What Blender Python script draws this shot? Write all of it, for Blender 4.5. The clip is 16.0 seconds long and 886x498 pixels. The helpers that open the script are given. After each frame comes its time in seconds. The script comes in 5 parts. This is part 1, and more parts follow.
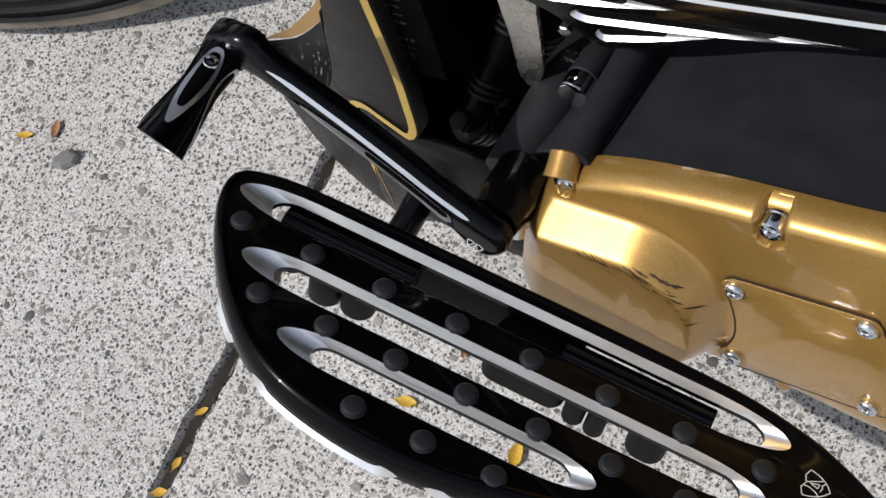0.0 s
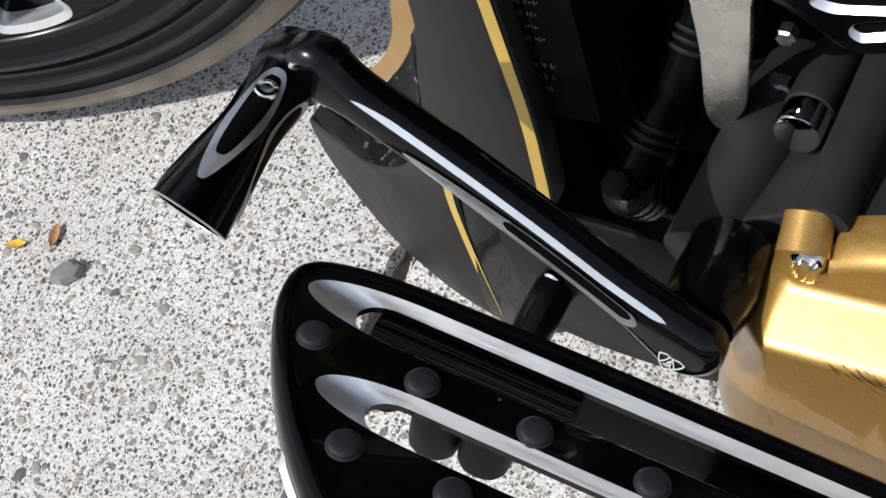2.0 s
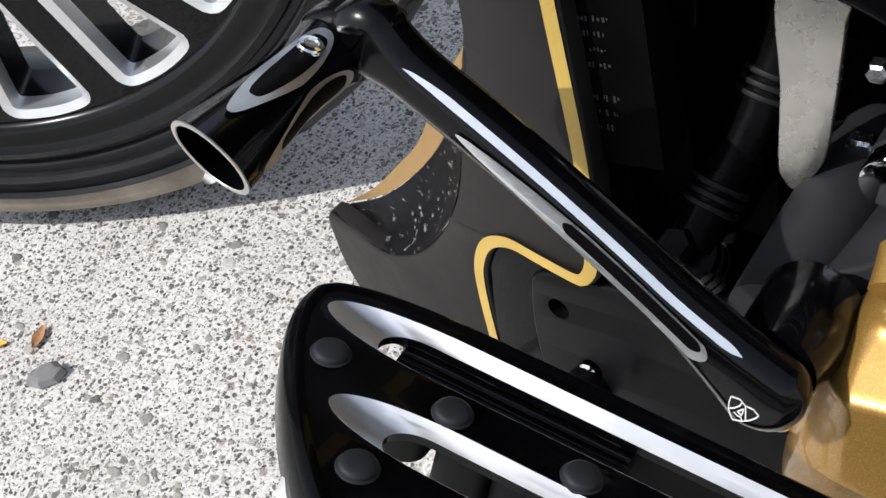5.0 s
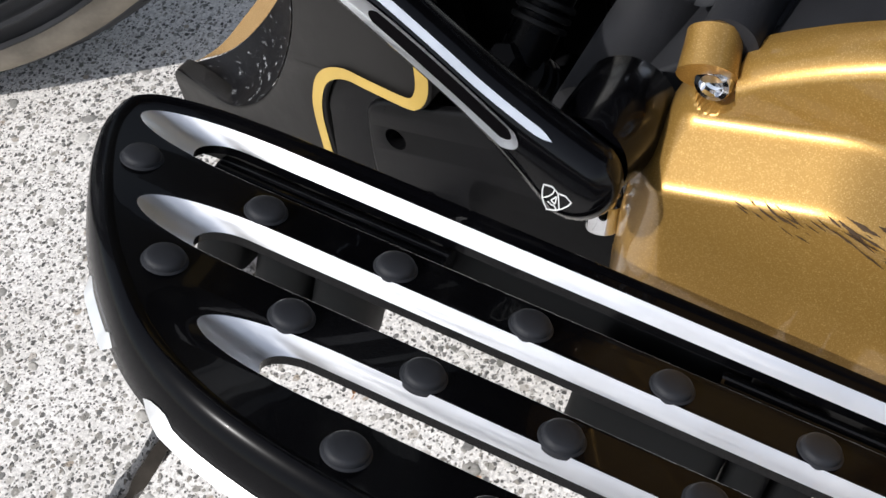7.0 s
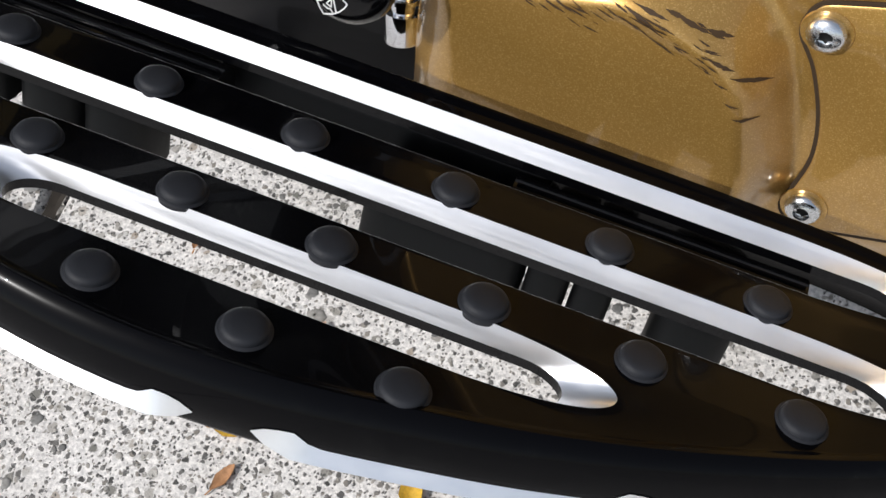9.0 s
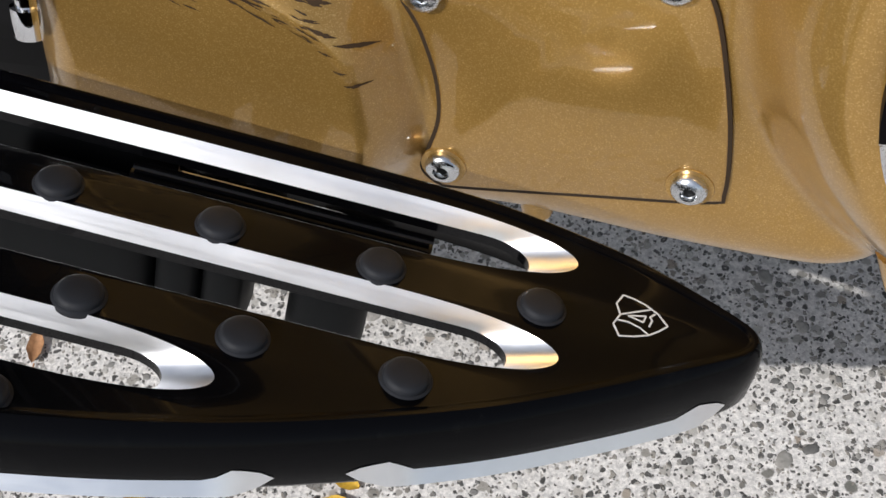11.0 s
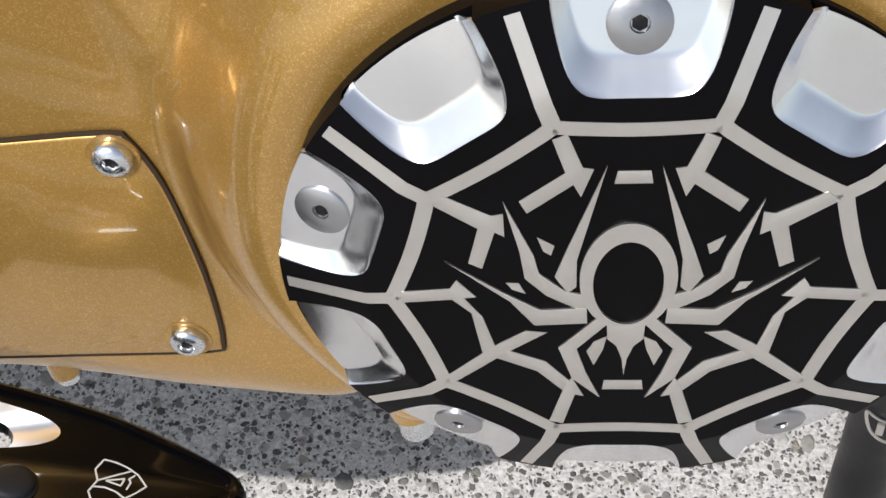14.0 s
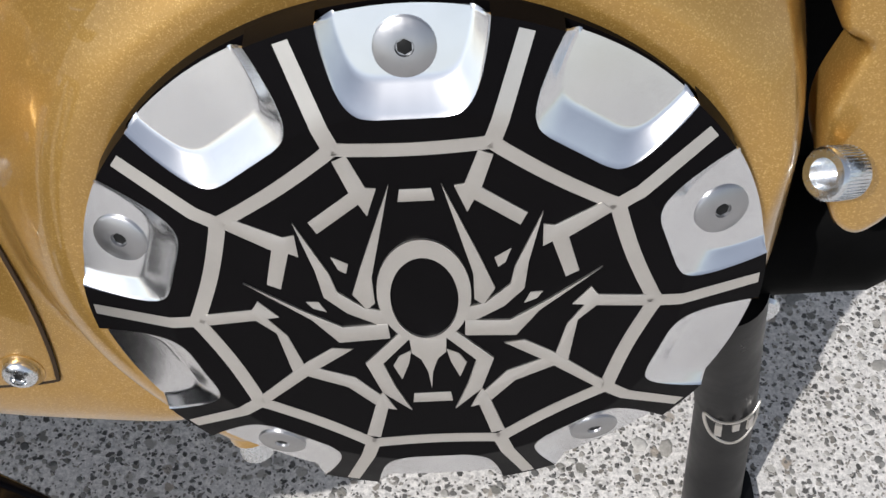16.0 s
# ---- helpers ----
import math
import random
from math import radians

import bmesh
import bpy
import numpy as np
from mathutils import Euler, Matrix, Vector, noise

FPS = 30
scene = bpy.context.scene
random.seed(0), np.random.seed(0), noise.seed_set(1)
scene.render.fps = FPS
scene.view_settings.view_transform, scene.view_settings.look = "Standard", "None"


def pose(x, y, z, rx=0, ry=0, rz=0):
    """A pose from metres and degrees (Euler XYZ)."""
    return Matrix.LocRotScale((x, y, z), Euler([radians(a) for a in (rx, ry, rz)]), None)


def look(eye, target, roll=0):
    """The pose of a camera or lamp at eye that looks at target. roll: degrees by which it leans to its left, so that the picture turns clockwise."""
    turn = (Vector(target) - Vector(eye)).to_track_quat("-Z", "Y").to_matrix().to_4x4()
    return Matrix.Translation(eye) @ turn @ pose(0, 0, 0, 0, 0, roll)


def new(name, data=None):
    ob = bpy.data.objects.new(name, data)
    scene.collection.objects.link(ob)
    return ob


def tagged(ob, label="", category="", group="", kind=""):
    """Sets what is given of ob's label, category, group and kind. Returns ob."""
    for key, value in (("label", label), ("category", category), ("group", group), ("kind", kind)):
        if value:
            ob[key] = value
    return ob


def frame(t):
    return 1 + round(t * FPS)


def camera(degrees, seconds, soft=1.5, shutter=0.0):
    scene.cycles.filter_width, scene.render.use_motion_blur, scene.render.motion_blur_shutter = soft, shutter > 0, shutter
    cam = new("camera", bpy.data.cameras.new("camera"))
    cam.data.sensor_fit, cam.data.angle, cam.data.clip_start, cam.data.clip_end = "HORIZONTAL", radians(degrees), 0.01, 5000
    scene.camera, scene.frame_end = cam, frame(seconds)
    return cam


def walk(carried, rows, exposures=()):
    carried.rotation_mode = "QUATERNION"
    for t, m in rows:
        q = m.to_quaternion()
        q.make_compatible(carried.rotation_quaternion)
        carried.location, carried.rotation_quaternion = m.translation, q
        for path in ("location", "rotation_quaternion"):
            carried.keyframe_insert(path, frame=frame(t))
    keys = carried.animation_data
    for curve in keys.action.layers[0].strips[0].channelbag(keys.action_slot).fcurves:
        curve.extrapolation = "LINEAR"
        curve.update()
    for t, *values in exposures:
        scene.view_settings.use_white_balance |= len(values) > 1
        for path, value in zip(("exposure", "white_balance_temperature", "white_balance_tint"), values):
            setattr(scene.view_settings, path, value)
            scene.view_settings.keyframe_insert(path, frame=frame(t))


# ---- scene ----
from mathutils import geometry

cam = camera(37.68, 16.0, soft=1.5)
PATH = [
    (0, -0.1407, -0.1092, 0.8708, 23.348, 13.541, 25.499),
    (0.5, -0.1845, -0.0952, 0.8229, 25.528, 13.617, 25.765),
    (1, -0.2166, -0.0856, 0.7692, 27.254, 13.845, 24.900),
    (1.5, -0.2507, -0.0769, 0.7198, 27.969, 14.623, 23.993),
    (2, -0.2728, -0.0699, 0.6755, 28.508, 15.171, 24.191),
    (2.5, -0.2937, -0.0655, 0.6451, 30.086, 15.190, 24.823),
    (3, -0.3062, -0.0670, 0.6292, 32.479, 14.789, 25.938),
    (3.2, -0.3090, -0.0714, 0.6240, 33.663, 14.519, 26.501),
    (5.3, -0.2849, -0.1198, 0.5889, 40.585, 11.757, 27.794),
    (5.5, -0.2794, -0.1208, 0.5863, 39.677, 11.458, 27.069),
    (6, -0.2716, -0.1289, 0.5814, 38.739, 10.840, 25.573),
    (6.5, -0.2643, -0.1363, 0.5762, 37.996, 10.326, 24.594),
    (7, -0.2603, -0.1340, 0.5603, 36.642, 9.878, 23.852),
    (7.5, -0.2540, -0.1318, 0.5485, 34.803, 9.556, 23.300),
    (8, -0.2485, -0.1309, 0.5387, 33.207, 9.093, 22.119),
    (8.2, -0.2449, -0.1301, 0.5358, 32.633, 9.093, 21.662),
    (10.3, -0.1927, -0.1179, 0.5166, 28.730, 7.089, 13.617),
    (10.5, -0.1871, -0.1169, 0.5171, 28.691, 6.706, 12.797),
    (11, -0.1704, -0.1114, 0.5159, 28.726, 5.664, 10.470),
    (11.5, -0.1554, -0.1072, 0.5171, 29.166, 4.589, 8.496),
    (12, -0.1392, -0.1035, 0.5208, 29.896, 3.788, 6.877),
    (12.5, -0.1251, -0.0983, 0.5254, 30.499, 2.769, 5.120),
    (13, -0.1113, -0.0931, 0.5246, 30.792, 1.839, 3.810),
    (13.5, -0.0997, -0.0917, 0.5271, 31.275, 1.351, 2.597),
    (14, -0.0864, -0.0918, 0.5302, 32.022, 0.349, 0.778),
    (14.5, -0.0757, -0.0929, 0.5321, 32.274, -0.153, -0.476),
    (15, -0.0658, -0.0941, 0.5323, 32.317, -1.000, -1.652),
    (15.5, -0.0597, -0.0957, 0.5355, 32.756, -1.120, -2.475),
    (16, -0.0580, -0.0974, 0.5371, 33.030, -1.376, -2.897),
]
EXPOSURES = [(0.0, -0.16), (1.0, 0.04), (2.5, 0.27), (5.5, 0.36), (8.0, 0.25), (10.5, -0.08), (12.0, 0.0), (13.5, 0.1), (16.0, 0.05)]
walk(cam, [(t, pose(x, y, z, rx, ry, rz)) for t, x, y, z, rx, ry, rz in PATH], EXPOSURES)

# the motorcycle's own axes: x to its tail, y to its right side, z up; it leans a little on its stand
BIKE = pose(-0.048, 0.0562, 0.2739, -11.433, -9.933, 0.0)

# ---- daylight ----
TO_SUN = Vector((-0.45, -0.49, 0.745)).normalized()
sky_world = bpy.data.worlds.new("sky")
scene.world = sky_world
sky_world.use_nodes = True
wn = sky_world.node_tree
sky = wn.nodes.new("ShaderNodeTexSky")
sky.sky_type, sky.sun_disc = "NISHITA", False
sky.sun_elevation = math.asin(TO_SUN.z)
sky.sun_rotation = math.atan2(TO_SUN.x, TO_SUN.y)
pale = wn.nodes.new("ShaderNodeHueSaturation")
pale.inputs["Saturation"].default_value = 0.5
wn.links.new(sky.outputs[0], pale.inputs["Color"])
wn.links.new(pale.outputs[0], wn.nodes["Background"].inputs[0])
wn.nodes["Background"].inputs[1].default_value = 0.15
sun_data = bpy.data.lights.new("sun", "SUN")
sun_data.energy, sun_data.angle, sun_data.color = 3.3, radians(0.5), (1.0, 0.98, 0.965)
sun = new("sun", sun_data)
sun.matrix_world = look(TO_SUN * 5, (0, 0, 0))


# ---- materials ----
def material(name, color, rough=0.5, metal=0.0, coat=0.0, coat_rough=0.03, spec=0.5):
    m = bpy.data.materials.new(name)
    m.use_nodes = True
    b = m.node_tree.nodes["Principled BSDF"]
    b.inputs["Base Color"].default_value = (*color, 1)
    b.inputs["Roughness"].default_value = rough
    b.inputs["Metallic"].default_value = metal
    b.inputs["Coat Weight"].default_value = coat
    b.inputs["Coat Roughness"].default_value = coat_rough
    b.inputs["Specular IOR Level"].default_value = spec
    return m


def node(m, kind, **values):
    n = m.node_tree.nodes.new(kind)
    for key, value in values.items():
        n.inputs[key].default_value = value
    return n


def link(m, a, b):
    m.node_tree.links.new(a, b)


def bsdf(m):
    return m.node_tree.nodes["Principled BSDF"]


def coords(m, which="Object"):
    return node(m, "ShaderNodeTexCoord").outputs[which]


def noise_tex(m, scale, detail=4.0, rough=0.6, vector=None):
    n = node(m, "ShaderNodeTexNoise", Scale=scale, Detail=detail, Roughness=rough)
    link(m, vector if vector is not None else coords(m), n.inputs["Vector"])
    return n.outputs["Fac"]


def ramp(m, value, stops):
    r = m.node_tree.nodes.new("ShaderNodeValToRGB")
    while len(r.color_ramp.elements) < len(stops):
        r.color_ramp.elements.new(0.5)
    for e, (at, c) in zip(r.color_ramp.elements, stops):
        e.position = at
        e.color = (*c, 1) if len(c) == 3 else c
    link(m, value, r.inputs[0])
    return r.outputs[0]


def grey(v):
    return (v, v, v)


def mix(m, fac, a, b, blend="MIX"):
    n = m.node_tree.nodes.new("ShaderNodeMix")
    n.data_type, n.blend_type = "RGBA", blend
    for socket, v in ((n.inputs[0], fac), (n.inputs[6], a), (n.inputs[7], b)):
        if isinstance(v, (int, float)):
            socket.default_value = v
        elif isinstance(v, tuple):
            socket.default_value = (*v, 1)
        else:
            link(m, v, socket)
    return n.outputs[2]


def bump(m, height, strength, distance):
    n = node(m, "ShaderNodeBump", Strength=strength, Distance=distance)
    link(m, height, n.inputs["Height"])
    link(m, n.outputs[0], bsdf(m).inputs["Normal"])
    return n


def make_concrete():
    m = material("exposed_aggregate_concrete", (0.5, 0.47, 0.41), 0.9, spec=0.3)
    g = node(m, "ShaderNodeNewGeometry").outputs["Position"]
    paste = ramp(m, noise_tex(m, 9, 6, 0.65, g), [(0.3, (0.58, 0.560, 0.538)), (0.7, (0.74, 0.724, 0.712))])
    grain = ramp(m, noise_tex(m, 420, 3, 0.7, g), [(0.35, (0.64, 0.63, 0.62)), (0.62, (1.12, 1.10, 1.07))])
    base = mix(m, 1.0, paste, grain, "MULTIPLY")
    warp = node(m, "ShaderNodeTexNoise", Scale=260.0, Detail=2.0)
    link(m, g, warp.inputs["Vector"])
    off = m.node_tree.nodes.new("ShaderNodeVectorMath")
    off.operation = "MULTIPLY_ADD"
    link(m, warp.outputs["Color"], off.inputs[0])
    off.inputs[1].default_value = (0.004, 0.004, 0.004)
    link(m, g, off.inputs[2])
    height = None
    for scale, cut, soft, tone in ((270.0, 0.36, 0.06, 1), (120.0, 0.30, 0.04, 2), (520.0, 0.36, 0.08, 3)):
        v = node(m, "ShaderNodeTexVoronoi", Scale=scale, Randomness=1.0)
        link(m, off.outputs[0], v.inputs["Vector"])
        sep = node(m, "ShaderNodeSeparateColor")
        link(m, v.outputs["Color"], sep.inputs[0])
        inside = ramp(m, v.outputs["Distance"], [(cut - soft, grey(1)), (cut + soft, grey(0))])
        pick = ramp(m, sep.outputs[0], [(0.50 if tone == 2 else 0.36, grey(0)), (0.53 if tone == 2 else 0.39, grey(1))])
        mask = mix(m, 1.0, inside, pick, "MULTIPLY")
        if tone == 2:
            col = ramp(m, sep.outputs[1], [(0.0, (0.15, 0.145, 0.13)), (0.4, (0.32, 0.30, 0.27)), (0.7, (0.42, 0.40, 0.37)), (1.0, (0.30, 0.25, 0.20))])
        else:
            col = ramp(m, sep.outputs[1], [(0.0, (0.055, 0.053, 0.050)), (0.5, (0.135, 0.129, 0.122)), (0.8, (0.23, 0.208, 0.178)), (1.0, (0.36, 0.34, 0.31))])
        base = mix(m, mask, base, col)
        if tone == 1:
            height = mask
    link(m, base, bsdf(m).inputs["Base Color"])
    rel = mix(m, 0.45, noise_tex(m, 240, 4, 0.7, g), height)
    bump(m, rel, 0.7, 0.0016)
    return m


def make_gold():
    m = material("gold_metallic_paint", (0.48, 0.28, 0.07), 0.34, 0.62, 0.9, 0.03)
    bsdf(m).inputs["Coat IOR"].default_value = 1.45
    fleck = node(m, "ShaderNodeTexVoronoi", Scale=3600.0)
    link(m, coords(m), fleck.inputs["Vector"])
    sep = node(m, "ShaderNodeSeparateColor")
    link(m, fleck.outputs["Color"], sep.inputs[0])
    tone = ramp(m, sep.outputs[0], [(0.0, (0.415, 0.236, 0.056)), (0.80, (0.455, 0.262, 0.066)), (1.0, (0.64, 0.42, 0.14))])
    cloud = ramp(m, noise_tex(m, 14, 3), [(0.3, (0.92, 0.91, 0.89)), (0.7, (1.05, 1.04, 1.02))])
    link(m, mix(m, 1.0, tone, cloud, "MULTIPLY"), bsdf(m).inputs["Base Color"])
    link(m, ramp(m, noise_tex(m, 60, 5), [(0.35, grey(0.015)), (0.75, grey(0.05))]), bsdf(m).inputs["Coat Roughness"])
    wave = node(m, "ShaderNodeBump", Strength=0.35, Distance=0.0008)
    link(m, noise_tex(m, 36, 2, 0.5), wave.inputs["Height"])
    fine = node(m, "ShaderNodeBump", Strength=0.18, Distance=0.00004)
    link(m, sep.outputs[1], fine.inputs["Height"])
    link(m, wave.outputs[0], fine.inputs["Normal"])
    link(m, fine.outputs[0], bsdf(m).inputs["Normal"])
    link(m, wave.outputs[0], bsdf(m).inputs["Coat Normal"])
    return m


def make_gloss_black(name="gloss_black_paint", coat=0.33, spec=0.16):
    m = material(name, (0.004, 0.004, 0.005), 0.22, 0.0, coat, 0.02, spec)
    bsdf(m).inputs["Coat IOR"].default_value = 1.38
    dust = ramp(m, noise_tex(m, 55, 6, 0.7), [(0.55, (0.0015, 0.0015, 0.002)), (0.8, (0.006, 0.006, 0.006))])
    link(m, dust, bsdf(m).inputs["Base Color"])
    link(m, ramp(m, noise_tex(m, 90, 5), [(0.45, grey(0.012)), (0.8, grey(0.045))]), bsdf(m).inputs["Coat Roughness"])
    return m


def make_metal(name, color, rough, stretch=None, scale=700.0, depth=0.00006, strength=0.35):
    m = material(name, color, rough, 1.0)
    v = coords(m)
    if stretch:
        mp = node(m, "ShaderNodeMapping")
        mp.inputs["Scale"].default_value = stretch
        link(m, v, mp.inputs["Vector"])
        v = mp.outputs[0]
    n = noise_tex(m, scale, 3, 0.6, v)
    link(m, ramp(m, n, [(0.3, grey(max(rough - 0.05, 0.04))), (0.75, grey(rough + 0.07))]), bsdf(m).inputs["Roughness"])
    stain = ramp(m, noise_tex(m, 45, 5), [(0.3, tuple(c * 0.90 for c in color)), (0.65, color)])
    link(m, stain, bsdf(m).inputs["Base Color"])
    if depth:
        bump(m, n, strength, depth)
    return m


def make_matte(name, color, rough=0.75, grain=900.0, strength=0.35, spread=0.5, spec=0.35):
    m = material(name, color, rough, spec=spec)
    n = noise_tex(m, grain, 3, 0.7)
    cloud = noise_tex(m, 28, 5, 0.65)
    lo, hi = tuple(c * (1 - spread) for c in color), tuple(c * (1 + spread) for c in color)
    link(m, ramp(m, cloud, [(0.3, lo), (0.72, hi)]), bsdf(m).inputs["Base Color"])
    link(m, ramp(m, cloud, [(0.3, grey(rough - 0.1)), (0.75, grey(min(rough + 0.12, 1)))]), bsdf(m).inputs["Roughness"])
    bump(m, n, strength, 0.00025)
    return m


def make_islands(name, stops, rough=0.75):
    m = material(name, stops[0][1], rough, spec=0.3)
    r = node(m, "ShaderNodeNewGeometry").outputs["Random Per Island"]
    c = mix(m, 1.0, ramp(m, r, stops), ramp(m, noise_tex(m, 500, 3, 0.6), [(0.3, grey(0.75)), (0.7, grey(1.15))]), "MULTIPLY")
    link(m, c, bsdf(m).inputs["Base Color"])
    return m


CONCRETE = make_concrete()
GOLD = make_gold()
GLOSS = make_gloss_black()
ANODISED = make_gloss_black("gloss_black_anodising", 0.15, 0.05)
SATIN = make_matte("satin_black_paint", (0.0045, 0.0045, 0.005), 0.36, 500.0, 0.12, 0.5, 0.11)
WRINKLE = make_matte("wrinkle_black_coating", (0.016, 0.0165, 0.019), 0.62, 1400.0, 0.5, 0.25, 0.22)
MATTE = make_matte("matt_charcoal_paint", (0.0115, 0.0106, 0.0098), 0.50, 900.0, 0.15, 0.3, 0.28)
RUBBER = make_matte("black_rubber", (0.013, 0.014, 0.017), 0.58, 1200.0, 0.3, 0.4, 0.3)
DARK = make_matte("dirty_black_metal", (0.006, 0.006, 0.006), 0.6, 400.0, 0.4, 0.7, 0.25)
# shade put into the colour: near black for parts the sun still reaches
SHADE_BLACK = make_matte("shade_darkened_black", (0.0018, 0.0018, 0.0018), 0.6, 400.0, 0.3, 0.6, 0.03)
HOSE = make_matte("grimy_hose_rubber", (0.0022, 0.0022, 0.0024), 0.30, 500.0, 0.4, 0.6, 0.07)
WORN = make_metal("worn_plated_steel", (0.62, 0.60, 0.56), 0.26, None, 70.0, 0.0002, 0.04)
BEVEL = make_metal("machined_aluminium", (0.88, 0.885, 0.90), 0.37, (30, 700, 700), 1.0, 0.0, 0.0)
POLISHED = make_metal("polished_aluminium", (0.80, 0.805, 0.82), 0.19, None, 25.0, 0.0, 0.0)
BRUSHED = make_metal("satin_aluminium", (0.67, 0.64, 0.60), 0.42, None, 1500.0, 0.00005, 0.25)
STEEL = make_metal("zinc_plated_steel", (0.72, 0.74, 0.76), 0.24, None, 420.0, 0.0003, 0.25)
CHROME = make_metal("chrome", (0.80, 0.81, 0.83), 0.07, None, 60.0, 0.0003, 0.06)
FLATBLACK = make_matte("anodised_black", (0.003, 0.0026, 0.003), 0.42, 1800.0, 0.10, 0.2, 0.05)
STRIPE = make_matte("gold_pinstripe_paint", (0.46, 0.31, 0.075), 0.35, 600.0, 0.05, 0.12)
MESH = make_matte("tan_woven_mesh", (0.30, 0.19, 0.08), 0.8, 900.0, 0.6, 0.3)
weave = ramp(MESH, mix(MESH, 1.0, node(MESH, "ShaderNodeTexWave", Scale=110.0).outputs[0], node(MESH, "ShaderNodeTexChecker", Scale=560.0).outputs[1], "MULTIPLY"), [(0.0, (0.20, 0.12, 0.045)), (0.6, (0.36, 0.235, 0.105))])
link(MESH, weave, bsdf(MESH).inputs["Base Color"])
SCOOP = make_matte("scraped_satin_plastic", (0.008, 0.008, 0.009), 0.36, 500.0, 0.25, 0.5, 0.35)
scrape_map = node(SCOOP, "ShaderNodeMapping")
scrape_map.inputs["Scale"].default_value = (70, 160, 420)
link(SCOOP, coords(SCOOP), scrape_map.inputs["Vector"])
link(SCOOP, ramp(SCOOP, noise_tex(SCOOP, 1.0, 4, 0.7, scrape_map.outputs[0]), [(0.60, (0.005, 0.005, 0.006)), (0.67, (0.20, 0.205, 0.21))]), bsdf(SCOOP).inputs["Base Color"])
WHITE = make_matte("white_print", (0.75, 0.75, 0.73), 0.5, 400.0, 0.05, 0.1)
PRINT = make_matte("grey_print", (0.022, 0.023, 0.024), 0.6, 400.0, 0.05, 0.2)
TYRE = make_matte("dusty_tyre_rubber", (0.020, 0.0205, 0.023), 0.5, 300.0, 0.2, 0.3)
TYRE_DUST = make_matte("dust_on_tyre_shoulder", (0.25, 0.215, 0.17), 0.85, 200.0, 0.3, 0.35)
GAP = material("dark_joint", (0.03, 0.015, 0.004), 0.9)
SCRATCH = make_matte("scuffed_paint", (0.055, 0.030, 0.012), 0.7, 900.0, 0.4, 0.4)


# ---- mesh helpers ----
def mesh_of(name, verts, faces, mat, sharp=32):
    me = bpy.data.meshes.new(name)
    me.from_pydata([tuple(v) for v in verts], [], faces)
    me.validate()
    bm = bmesh.new()
    bm.from_mesh(me)
    bmesh.ops.remove_doubles(bm, verts=bm.verts, dist=1e-6)
    bmesh.ops.recalc_face_normals(bm, faces=bm.faces)
    bm.to_mesh(me)
    bm.free()
    me.materials.append(mat)
    me.shade_smooth()
    me.set_sharp_from_angle(angle=radians(sharp))
    return me


def part(name, shape, mat, parent=None, label="", at=None, sharp=32):
    ob = new(name, mesh_of(name, shape[0], shape[1], mat, sharp))
    if parent is not None:
        ob.parent = parent
    if at is not None:
        ob.matrix_basis = at
    if label:
        tagged(ob, label)
    return ob


def joined(*shapes):
    verts, faces = [], []
    for v, f in shapes:
        k = len(verts)
        verts += [tuple(p) for p in v]
        faces += [tuple(i + k for i in q) for q in f]
    return verts, faces


def moved(shape, m):
    return [tuple(m @ Vector(v)) for v in shape[0]], shape[1]


def bridge(loops, closed=True, cap_a=False, cap_b=False):
    """Quads between loops of equal length."""
    n = len(loops[0])
    verts = [tuple(p) for l in loops for p in l]
    faces = []
    for k in range(len(loops) - 1):
        for i in range(n if closed else n - 1):
            j = (i + 1) % n
            faces.append((k * n + i, k * n + j, (k + 1) * n + j, (k + 1) * n + i))
    if cap_a:
        faces.append(tuple(range(n - 1, -1, -1)))
    if cap_b:
        faces.append(tuple((len(loops) - 1) * n + i for i in range(n)))
    return verts, faces


def lathe(profile, n=32, cap_a=True, cap_b=True):
    """Turned round z: profile of (radius, height)."""
    loops = [[(r * math.cos(2 * math.pi * i / n), r * math.sin(2 * math.pi * i / n), h) for i in range(n)] for r, h in profile]
    return bridge(loops, True, cap_a, cap_b)


def frame_along(direction, hint=(0, 0, 1)):
    d = Vector(direction).normalized()
    s = d.cross(Vector(hint))
    if s.length < 1e-4:
        s = d.cross(Vector((1, 0, 0)))
    s.normalize()
    return s, d.cross(s) * -1, d


def along(a, b, hint=(0, 0, 1)):
    """A pose at a whose z points to b."""
    s, t, d = frame_along(Vector(b) - Vector(a), hint)
    m = Matrix((s, t, d)).transposed().to_4x4()
    if m.determinant() < 0:
        m = Matrix((s, -t, d)).transposed().to_4x4()
    m.translation = a
    return m


def tube(path, radius, n=16, caps=True, flat=1.0, hint=(0, 0, 1)):
    """A round bar along a path; radius may be one number or one for each point."""
    pts = [Vector(p) for p in path]
    loops = []
    for k, p in enumerate(pts):
        d = (pts[min(k + 1, len(pts) - 1)] - pts[max(k - 1, 0)])
        s, t, _ = frame_along(d, hint)
        r = radius[k] if isinstance(radius, (list, tuple)) else radius
        loops.append([p + s * (r * math.cos(2 * math.pi * i / n)) + t * (r * flat * math.sin(2 * math.pi * i / n)) for i in range(n)])
    return bridge(loops, True, caps, caps)


